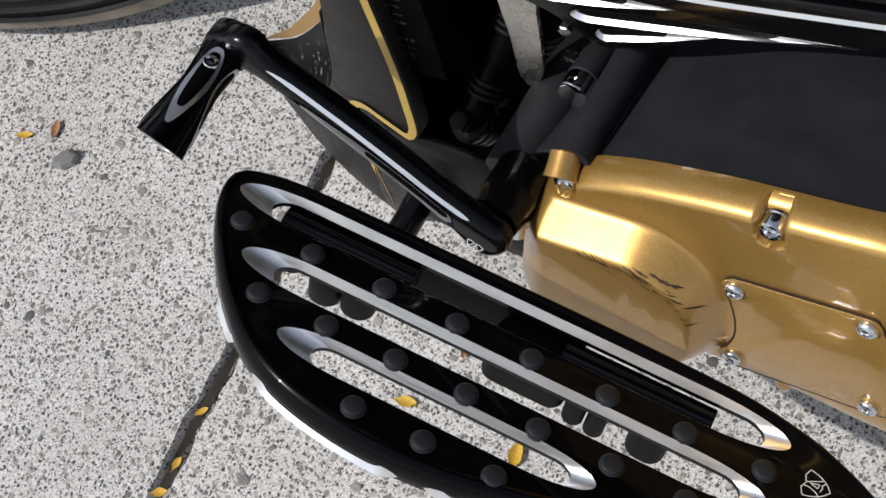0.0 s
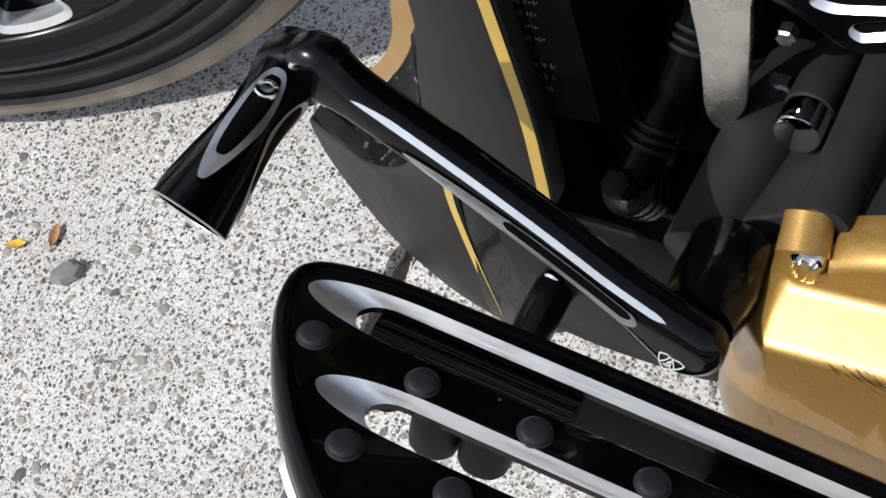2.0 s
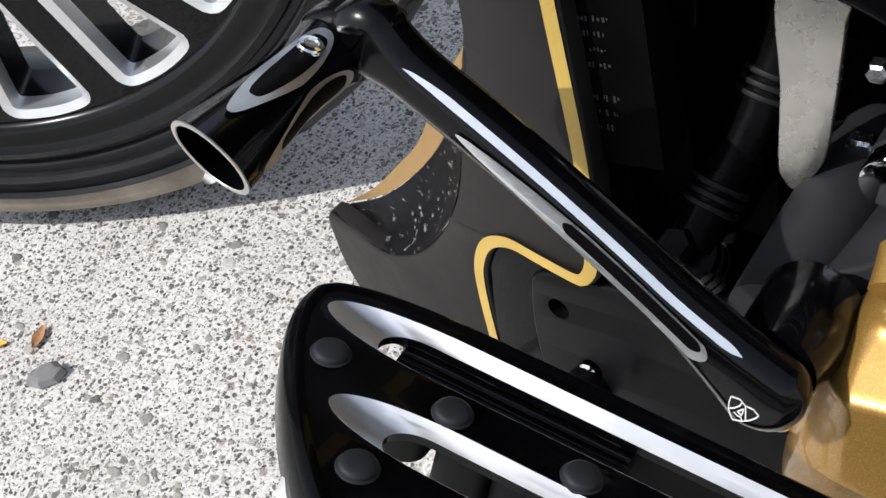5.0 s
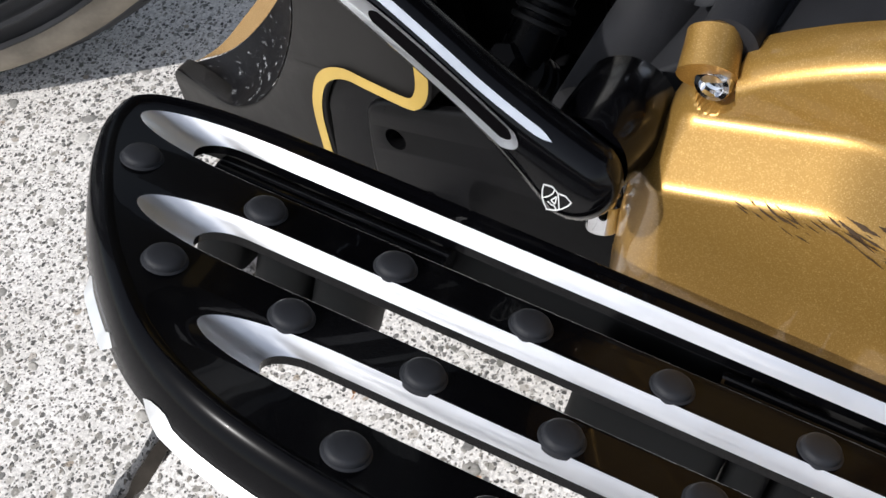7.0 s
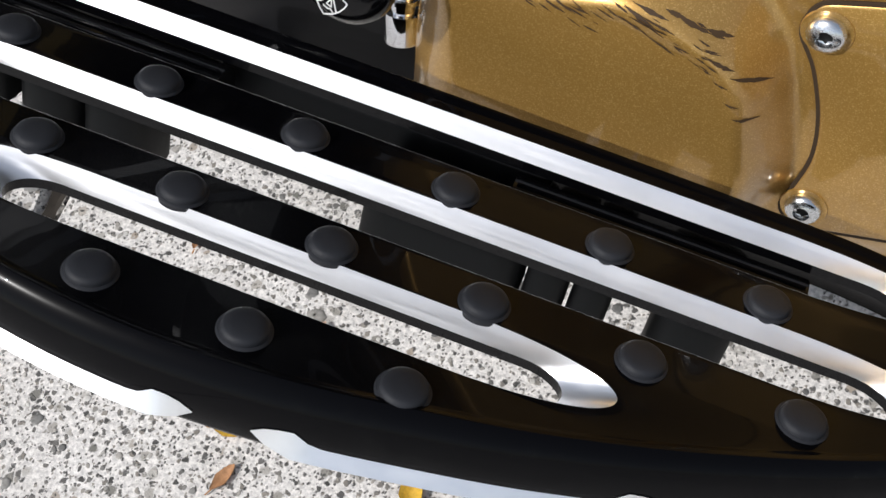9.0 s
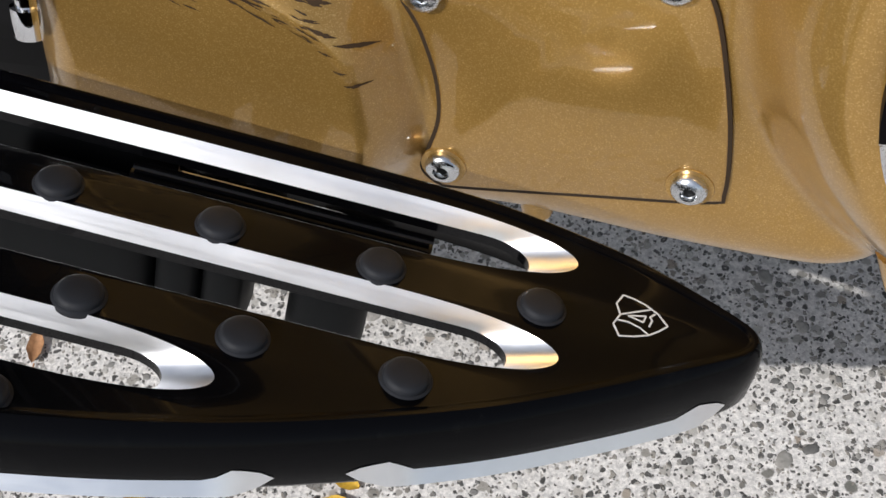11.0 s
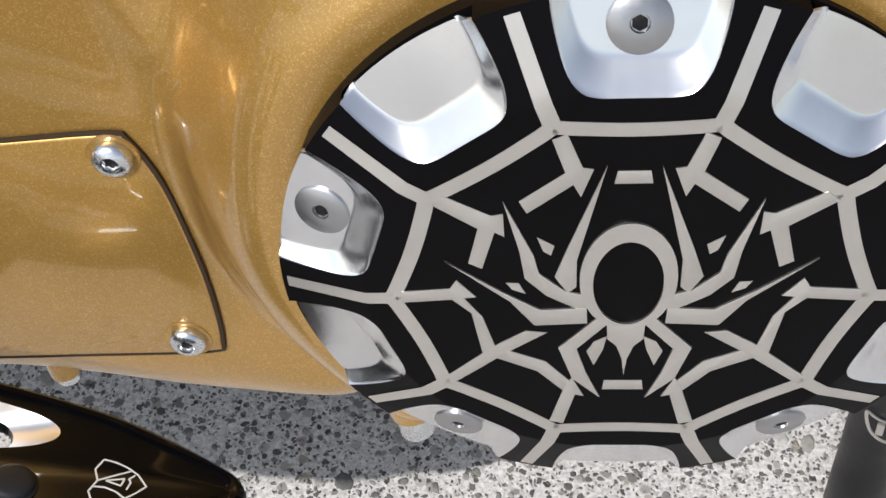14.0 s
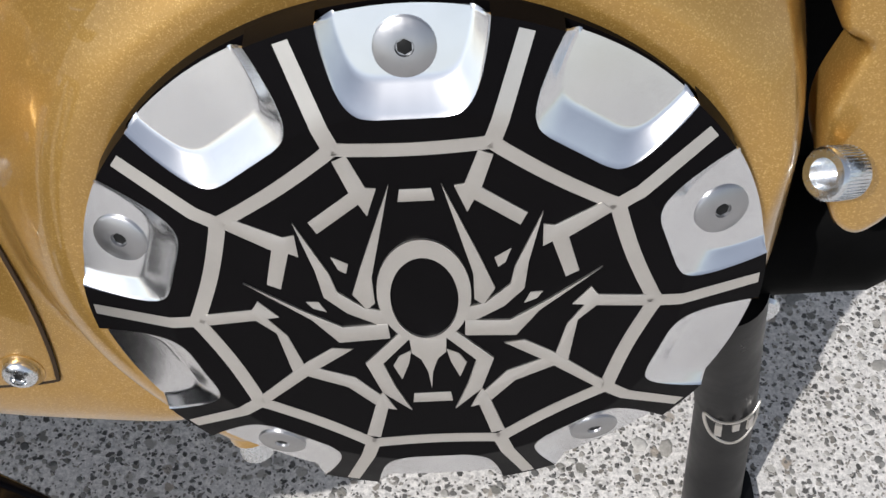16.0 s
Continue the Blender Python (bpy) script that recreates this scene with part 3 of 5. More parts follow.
# ---- derby cover ----
SCREW = make_metal("grey_steel", (0.42, 0.42, 0.43), 0.34, None, 900.0, 0.00002, 0.1)
R_RIM, R_FLAT, R_POCKET = 0.0803, 0.0600, 0.0585


def derby_y(r):
    return max(0.0, r - R_FLAT) * 0.30


def pocket_half(n=40):
    """Half of a pocket's rim in (radius, sideways): from the middle of its inner edge out to the cover's rim."""
    pts = [(R_POCKET, 0.0), (R_POCKET, 0.004), (R_POCKET + 0.0001, 0.0075), (R_POCKET + 0.0009, 0.0105), (R_POCKET + 0.0031, 0.0129),
           (R_POCKET + 0.0072, 0.0148), (0.0720, 0.0164), (0.0770, 0.0172), (0.0785, 0.0173)]
    return spline(pts, n, False)


def derby_cover():
    parent = part("derby_cover", lathe([(0.0790, 0.0), (0.0796, 0.0070), (0.0780, 0.0075)], 120), FLATBLACK, bike, "round black billet clutch cover engraved with a silver web and spider", on_face(0, 0.0190, 0) @ pose(0, 0, 0, 0, 0, -6.2), 40)
    half = pocket_half()
    n, m = len(half), 8
    verts, faces = [], []

    def polar(r, a):
        return (r * math.cos(a), r * math.sin(a), -derby_y(r))

    shapes = [lathe([(R_POCKET, 0.0), (0.0002, 0.0)], 240, False, True)]
    step = radians(36)
    for k in range(10):
        a0 = radians(90) + step * k
        rows = []
        for i in range(n):
            r, s = math.hypot(*half[i]), math.atan2(half[i][1], half[i][0])
            r = min(r, R_RIM) if i < n - 1 else R_RIM
            rows.append([polar(r, a0 + s + (step - 2 * s) * j / m) for j in range(m + 1)])
        last = rows[-1]
        rows.append([(p[0], p[1], -0.0125) for p in last])
        shapes.append(bridge(rows, False))
    part("face_plate", joined(*shapes), FLATBLACK, parent, "matt black engraved face", Matrix.Translation((0, 0, 0.0190)), 25)
    # pockets
    full = [(r, s) for r, s in half[::-1]] + [(r, -s) for r, s in half[1:]]
    for k in range(10):
        rot = pose(0, 0, 0, 0, 0, 36 * k + 90)

        def floor_h(r):
            return -0.0052 - 0.30 * (r - 0.0660)

        loops = []
        for q, drop in ((0.0, 0.0), (0.05, 0.12), (0.14, 0.22), (0.68, 0.76), (0.84, 0.905), (0.95, 0.98), (1.06, 1.0), (1.14, 1.0)):
            loop = []
            for r, s in full:
                fr = R_POCKET + 0.0068 + (r - R_POCKET) * (1 - 0.0068 / 0.0200)
                fs = s * (1 - 0.0034 / 0.0173)
                rr, ss = r + (fr - r) * q, s + (fs - s) * q
                top = -derby_y(math.hypot(r, s)) + 0.00005
                loop.append((rr, ss, top + (floor_h(rr) - top) * drop))
            loops.append(loop)
        walls = bridge(loops, False)
        floor = loops[-1]
        tip_n = len(floor)
        lo, hi = floor[0][1], floor[-1][1]
        arc = []
        for j in range(17):
            s = hi + (lo - hi) * j / 16
            r = math.sqrt(R_RIM ** 2 - s * s) - 0.0002
            arc.append((r, s, floor_h(r)))
        base = (floor + arc, [tuple(range(tip_n + len(arc)))])
        ends = []
        for e, sgn in ((0, 1), (-1, -1)):
            run = [l[e] for l in loops]
            lip = [(math.sqrt(R_RIM ** 2 - s * s), s, h - 0.0006) for r, s, h in run]
            ends.append(bridge([run, lip], False))
        shape = joined(walls, base, *ends)
        part("pocket", moved(shape, rot), POLISHED, parent, "polished scalloped pocket", Matrix.Translation((0, 0, 0.0190)), 40)
        if k % 2 == 0:
            at = Matrix.Translation((0, 0, 0.0190)) @ rot @ pose(0.0714, 0, -0.0074, 0, 16.7, 0)
            part("cover_screw", lathe([(0.0065, 0.0), (0.0065, 0.0010), (0.0060, 0.0014), (0.0020, 0.0015), (0.0018, 0.0009)], 32), SCREW, parent, "flat countersunk hex screw", at, 45)
            hexa = [(0.0017 * math.cos(math.pi * i / 3), 0.0017 * math.sin(math.pi * i / 3)) for i in range(6)]
            part("hex_socket", slab(hexa, 0.0009, 0.0010, 0.00005), DARK, parent, "", at)
    web(parent)
    return parent


def web(parent):
    """Web and spider, laid a hair proud of the black face."""
    at = Matrix.Translation((0, 0, 0.0190))
    lift = 0.00012
    step = radians(36)
    for k in range(10):
        a0 = radians(72) + step * k
        arc = []
        for j in range(13):
            s = j / 12
            r = 0.0540 - 0.0036 * math.sin(math.pi * s) ** 0.8
            arc.append((r * math.cos(a0 + step * s), r * math.sin(a0 + step * s)))
        part("web_thread", stroke(arc, 0.0036, 0.0, lift), BRUSHED, parent, "satin silver web thread", at)
        loops = [[], []]
        for j in range(9):
            r = 0.0535 + (0.0790 - 0.0535) * j / 8
            w = 0.0019 - 0.0002 * j / 8
            a = a0
            for side, l in zip((1, -1), loops):
                l.append((r * math.cos(a) - side * w * math.sin(a), r * math.sin(a) + side * w * math.cos(a), -derby_y(r) + lift * 1.2))
        part("web_spoke", bridge(loops, False), BRUSHED, parent, "satin silver web spoke", at)
    # inner threads of the web, left side, millimetres
    left = [[(-16.9, 48.0), (-13.8, 49.5), (-10.6, 40.2), (-8.3, 39.8), (-10.9, 31.8), (-12.5, 35.4), (-22.4, 27.1), (-24.0, 30.7), (-14.2, 38.8)],
            [(-42.7, 30.0), (-40.0, 32.6), (-30.1, 26.5), (-27.5, 27.0), (-27.4, 20.1), (-29.5, 21.4), (-32.7, 9.8), (-35.7, 11.6), (-33.1, 22.6)],
            [(-52.2, -1.6), (-51.5, 2.2), (-40.4, 3.1), (-38.7, 6.0), (-34.4, 0.2), (-37.3, -0.2), (-33.3, -6.8), (-30.4, -19.0), (-33.8, -20.5), (-35.8, -5.5), (-40.1, -0.6)],
            [(-42.9, -29.0), (-33.4, -19.9), (-29.5, -16.4), (-23.3, -11.9), (-18.3, -12.6), (-27.6, -19.7), (-42.1, -32.4)],
            [(-31.2, -21.7), (-27.5, -19.3), (-18.8, -23.4), (-12.6, -31.6), (-14.7, -34.8), (-20.8, -27.2)],
            [(-18.0, -47.6), (-13.8, -32.0), (-12.4, -29.8), (-9.5, -37.2), (-11.6, -36.5), (-14.5, -48.7)]]
    marks = [[(-20.3, 19.7), (-16.5, 17.0), (-17.3, 13.9), (-19.0, 15.3)], [(-27.5, 5.0), (-24.6, 4.8), (-23.1, 1.2), (-26.2, 2.7)],
             [(-7.3, -16.1), (-4.3, -14.2), (-5.1, -19.0), (-7.2, -25.1), (-9.0, -19.7)]]
    legs = [[(-5.6, 40.8), (-11.6, 12.4), (-11.6, 3.7), (-13.6, 1.6), (-16.5, 7.1), (-13.7, 16.4)],
            [(-27.4, 31.0), (-21.1, 14.2), (-20.0, 8.3), (-14.2, 2.3), (-8.8, 0.6), (-9.3, -5.3), (-18.4, 0.8), (-23.2, 6.6), (-24.2, 15.4)],
            [(-41.0, 12.6), (-28.4, 2.1), (-19.8, -4.2), (-9.2, -3.6), (-9.0, -9.0), (-21.2, -9.7), (-26.8, -1.1)],
            [(-6.5, -6.9), (-15.7, -18.0), (-12.4, -29.8), (-5.5, -37.5), (-9.0, -27.7), (-11.4, -18.4), (-4.7, -9.8)]]

    def plate(name, pts, k, label=""):
        o = [(x / 1000, y / 1000) for x, y in pts]
        part(name, slab(o, -0.0001, lift + 0.00002 * k, 0.00002), BRUSHED, parent, label, at)

    for k, pts in enumerate(left):
        for sx in (1, -1):
            plate("web_thread", [(x * sx, y) for x, y in pts], 2 + k + (6 if sx < 0 else 0))
    for k, pts in enumerate(legs):
        for sx in (1, -1):
            plate("spider_leg", [(x * sx, y) for x, y in pts], 15 + k + (4 if sx < 0 else 0), "satin silver inlay leg")
    for k, pts in enumerate(marks):
        for sx in (1, -1):
            plate("spider_mark", [(x * sx, y) for x, y in pts], 2)
    plate("spider_mark", [(-3.4, 39.2), (3.4, 39.2), (4.0, 35.6), (-4.0, 35.6)], 2)
    plate("spider_mark", [(-4.6, -31.0), (4.6, -31.0), (5.0, -34.6), (-5.0, -34.6)], 2)
    plate("spider_head", [(-4.4, -9.9), (4.4, -9.9), (4.2, -14.6), (2.0, -17.2), (0.6, -22), (0, -28.5), (-0.6, -22), (-2.0, -17.2), (-4.2, -14.6)], 26)
    # body ring: wide at the sides, merging with the legs below
    outer, inner = [], []
    for j in range(64):
        a = 2 * math.pi * j / 64
        outer.append((10.9 * math.cos(a) / 1000, (6.0 + (18.2 if math.sin(a) > 0 else 17.2) * math.sin(a)) / 1000))
        inner.append((7.9 * math.cos(a) / 1000, (4.6 + 13.8 * math.sin(a)) / 1000))
    part("spider_body", bridge([[(*p, 0.0) for p in outer], [(*p, lift + 0.0005) for p in outer], [(*p, lift + 0.0005) for p in inner], [(*p, 0.0) for p in inner]]), BRUSHED, parent, "satin silver inlay ring", at)


derby_cover()


# ---- shift lever ----
def lever_outline():
    """Side outline of the lever arm: a bar that bows gently between its peg end and its hub."""
    a, b = np.array([-0.4515, 0.1480]), np.array([-0.3365, 0.0310])
    d = (b - a) / np.linalg.norm(b - a)
    nrm = np.array([-d[1], d[0]])
    up, down = [], []
    for s in np.linspace(0, 1, 40):
        c = a + (b - a) * s + nrm * 0.0034 * math.sin(math.pi * s)
        w = 0.0090 + 0.0046 * (1 - min(1, s / 0.12)) ** 2 + 0.0056 * max(0, (s - 0.72) / 0.28) ** 1.6
        up.append(c + nrm * w)
        down.append(c - nrm * w)
    cap_b = [b + nrm * 0.0152 * math.cos(t) + d * 0.0152 * math.sin(t) for t in np.linspace(0.15, math.pi - 0.15, 14)]
    cap_a = [a - nrm * 0.0138 * math.cos(t) - d * 0.0138 * math.sin(t) for t in np.linspace(0.15, math.pi - 0.15, 14)]
    return [tuple(p) for p in up + cap_b + down[::-1] + cap_a], a, b, d, nrm


def shift_lever():
    outline, a, b, d, nrm = lever_outline()
    loops = []
    for dd, h in ((0.0040, 0.0040), (0.0012, 0.0050), (0, 0.0075), (0, 0.0140), (0.0012, 0.0164), (0.0048, 0.0188), (0.0068, 0.0192)):
        loops.append([(p[0], p[1], h) for p in inset(outline, dd)])
    arm = part("shift_lever", bridge(loops, True, True, True), GLOSS, bike, "gloss-black toe shift lever with milled silver grooves", LEVER @ on_face(0, 0.0215, 0), 50)

    # eye that carries the peg, forward of the arm's upper end
    eye = Vector((-0.4655, 0.1450))
    neck = spline([tuple(a + nrm * 0.0128 + d * 0.004), (-0.4580, 0.1583)] + [(eye.x + 0.0136 * math.cos(t), eye.y + 0.0136 * math.sin(t)) for t in (2.0, 2.7, 3.4, 4.1, 4.8, 5.3)] + [tuple(a - nrm * 0.0128 + d * 0.006)], 80)
    part("peg_eye", bridge([[(*p, h) for p in inset(neck, dd)] for dd, h in ((0.0030, 0.0036), (0.0004, 0.0052), (0, 0.0080), (0, 0.0128), (0.0014, 0.0158), (0.0045, 0.0172))], True, True, True), GLOSS, arm, "gloss-black eye holding the peg", sharp=50)

    def at(s, off):
        c = a + (b - a) * s + nrm * (0.0034 * math.sin(math.pi * s) + off)
        return (float(c[0]), float(c[1]))

    def half_width(s):
        return 0.0090 + 0.0046 * (1 - min(1, s / 0.12)) ** 2 + 0.0056 * max(0, (s - 0.72) / 0.28) ** 1.6

    def face_h(s, off):
        return float(np.interp(half_width(s) - abs(off), (0, 0.0012, 0.0048, 0.0068), (0.0140, 0.0164, 0.0188, 0.0192)))

    # bright milled flat along the upper shoulder
    rows = [[], [], [], []]
    for s in np.linspace(0.085, 0.915, 50):
        e = min((s - 0.085) / 0.10, (0.915 - s) / 0.035, 1.0)
        g = math.sqrt(max(e, 0.0))
        mid = 0.0030 if s > 0.3 else 0.0030 + 0.0016 * (0.3 - s) / 0.3
        for l, dd, h in zip(rows, (0.0042, 0.0034, 0.0026, 0.0019), (0.0183, 0.0164, 0.0140, 0.0128)):
            dd2 = mid + (dd - mid) * g
            hh = float(np.interp(dd2, (-0.0003, 0, 0.0012, 0.0048), (0.0128, 0.0140, 0.0164, 0.0188)))
            l.append((*at(s, half_width(s) - dd2 + 0.00025), hh + 0.0003))
    part("milled_flat", bridge(rows, False), BEVEL, arm, "bright milled flat", sharp=60)
    # milled slot along the face, bright lips round a black groove
    rim, hole = [], []
    for side in (1, -1):
        for i in range(48):
            t = 0.5 - 0.5 * math.cos(math.pi * i / 48)
            t = t if side == 1 else 1 - t
            s = 0.24 + 0.635 * t
            e = min(t / 0.50, (1 - t) / 0.04, 1.0)
            off = -0.0004 + side * 0.0042 * math.sqrt(max(e, 0.0))
            rim.append((*at(s, off), face_h(s, off) + 0.0009))
            s2 = 0.50 + 0.355 * t
            e2 = min(t / 0.05, (1 - t) / 0.05, 1.0)
            off = 0.0001 + side * 0.0023 * math.sqrt(max(e2, 0.0))
            hole.append((*at(s2, off), face_h(s2, off) + 0.0002))
    part("slot_bevel", bridge([rim, hole]), BEVEL, arm, "bright machined slot bevel", sharp=60)
    part("slot_groove", ([(p[0], p[1], p[2] + 0.0001) for p in hole], [tuple(range(len(hole)))]), FLATBLACK, arm)
    # shield badge on the hub
    ca, sa = 0.60 * math.cos(radians(-125)), 0.60 * math.sin(radians(-125))

    def on_hub(x, z):
        x, z = x - 0.3395, z - 0.0050
        return (-0.3412 + ca * x - sa * z, 0.0268 + sa * x + ca * z)

    for line in BADGE:
        curve = [on_hub(1.10 * (u - 325) / 1000 + 0.3395, 1.10 * (v - 6.5) / 1000 + 0.0050) for u, v in line]
        part("badge_line", stroke(straight(curve), 0.0004, 0.0192, 0.0195), WHITE, arm, "thin white line of a small engraved shield")
    # hub and shaft behind the arm
    part("hub", tube([(-0.3365, 0.020, 0.0310), (-0.3350, 0.036, 0.0296), (-0.3343, 0.058, 0.0286), (-0.3341, 0.0600, 0.0285)], [0.0150, 0.0172, 0.0172, 0.0160], 32), GLOSS, arm, "gloss-black lever hub", on_face(0, 0.0215, 0).inverted(), 50)
    inv = (LEVER @ on_face(0, 0.0215, 0)).inverted()
    part("splined_shaft", tube([(-0.3255, 0.060, 0.0330), (-0.3275, 0.070, 0.0160)], [0.0075, 0.0070], 9), WORN, arm, "worn bright shaft end", inv, 20)
    a0, a1 = Vector((-0.3322, 0.0660, 0.0190)), Vector((-0.3372, 0.0590, -0.0040))
    bolt = part("pinch_bolt", moved(lathe([(0.0036, 0), (0.0036, 0.004), (0.0052, 0.0042), (0.0052, 0.0062), (0.0036, 0.0064), (0.0036, 0.0090), (0.0050, 0.0092), (0.0050, 0.0108), (0.0040, 0.0110), (0.0040, 0.0140),
                                           (0.0058, 0.0142), (0.0060, 0.0235), (0.0054, 0.0245), (0.0030, 0.0248), (0.0026, 0.0225)], 24), along(a0, a1)), CHROME, arm, "bright pinch bolt", inv, 40)
    return arm


def toe_peg():
    """Flared hollow peg with milled oval windows."""
    base, tip = Vector((-0.4407, 0.0215, 0.1596)), Vector((-0.4305, -0.0476, 0.1648))
    m = along(base, tip)
    L = (tip - base).length
    prof = [(0.0105, -0.010), (0.0122, -0.0085), (0.0126, -0.006), (0.0126, 0.0), (0.0120, 0.0012), (0.0120, 0.0026), (0.0122, 0.0040), (0.0108, 0.012), (0.0099, 0.024), (0.0099, 0.032),
            (0.0112, 0.047), (0.0132, L - 0.0015), (0.0134, L), (0.0118, L + 0.0002), (0.0113, L - 0.002), (0.0088, L - 0.030), (0.0020, L - 0.031)]
    face = m.inverted().to_3x3() @ Vector((-0.24, -0.93, -0.26))

    def cut(shape):
        out = []
        for x, y, z in shape[0]:
            k = min(max((z - L + 0.030) / 0.030, 0.0), 1.05)
            out.append((x, y, z - k * (face.x * x + face.y * y) / face.z))
        return out, shape[1]

    peg = part("toe_peg", cut(lathe(prof, 56, True, True)), GLOSS, bike, "gloss-black hollow flared toe peg with oval windows", m, 50)
    part("peg_rim", cut(lathe([(0.0134, L), (0.0133, L + 0.0004), (0.0119, L + 0.0005), (0.0117, L + 0.0001)], 56, False, False)), BRUSHED, peg, "bare metal lip")

    def surf(r):
        hs = [p[1] for p in prof[3:13]]
        rs = [p[0] for p in prof[3:13]]
        return float(np.interp(r, hs, rs))

    up = m.inverted().to_3x3() @ Vector((0.55, -0.10, 0.83))
    mid = math.atan2(up.y, up.x)
    for k, turn in enumerate((0.0, 1.5, -1.5, 3.0)):
        rim, lip = [], []

        def skin(h, w, lift):
            rr = surf(h) + lift
            a = mid + turn + w / rr
            return (rr * math.cos(a), rr * math.sin(a), h)

        half = []
        for j in range(64):
            t = 2 * math.pi * j / 64
            s = 0.5 - 0.5 * math.cos(t)
            w = abs(math.sin(t)) ** 0.75 * (1.0 if s < 0.45 else 1 - 0.50 * (s - 0.45) / 0.55) * (1 if math.sin(t) > 0 else -1)
            wl = abs(math.sin(t)) ** 0.55 * (1.0 if s < 0.25 else 1 - 0.30 * (s - 0.25) / 0.75) * (1 if math.sin(t) > 0 else -1)
            rim.append(skin(0.0112 + 0.0545 * s, w * 0.0068, 0.0007))
            lip.append(skin(0.0142 + 0.0390 * s, wl * 0.0044, 0.00015))
            if 0 < j < 32:
                half.append((0.0142 + 0.0390 * s, wl * 0.0044))
        part("window_bevel", bridge([rim, lip]), BEVEL, peg, "bright milled window bevel", sharp=60)
        part("window_recess", bridge([[skin(h, w * (q / 4 * 2 - 1), 0.0003) for q in range(5)] for h, w in half], False), FLATBLACK, peg, sharp=80)
        if k == 0:
            rr = surf(0.0212) + 0.0002
            c = Vector((rr * math.cos(mid), rr * math.sin(mid), 0.0212))
            out = Vector((math.cos(mid), math.sin(mid), 0))
            part("peg_bolt", moved(lathe([(0.0040, 0), (0.0040, 0.0010), (0.0036, 0.0016), (0.0023, 0.0018), (0.0020, 0.0012), (0.0003, 0.0011)], 24), along(c, c + out)), CHROME, peg, "bright socket screw")
    return peg


shift_lever()
toe_peg()


# ---- link arm above the engine, and the bright lever plate ----
def taper_slot(x0, z0, x1, z1, w, tail):
    """A milled slot, round at its front and running out to a point at its tail."""
    a, b = np.array([x0, z0]), np.array([x1, z1])
    d = (b - a) / np.linalg.norm(b - a)
    nrm = np.array([-d[1], d[0]])
    rim, hole = [], []
    n = 40
    for side in (1, -1):
        for i in range(n):
            t = 0.5 - 0.5 * math.cos(math.pi * i / n)
            t = t if side == 1 else 1 - t
            ww = w * min(math.sqrt(min(1, t / 0.05)), 1) * (1 if t < 0.3 else max(0, 1 - ((t - 0.3) / 0.7) ** 1.5))
            rim.append(tuple(a + (b - a) * t + nrm * side * ww))
            u = 0.02 + t * tail
            wh = max(0.0, w - 0.0015) * min(math.sqrt(min(1, t / 0.08)), math.sqrt(min(1, (1 - t) / 0.05)))
            hole.append(tuple(a + (b - a) * u + nrm * (side * wh + 0.0007)))
    return rim, hole


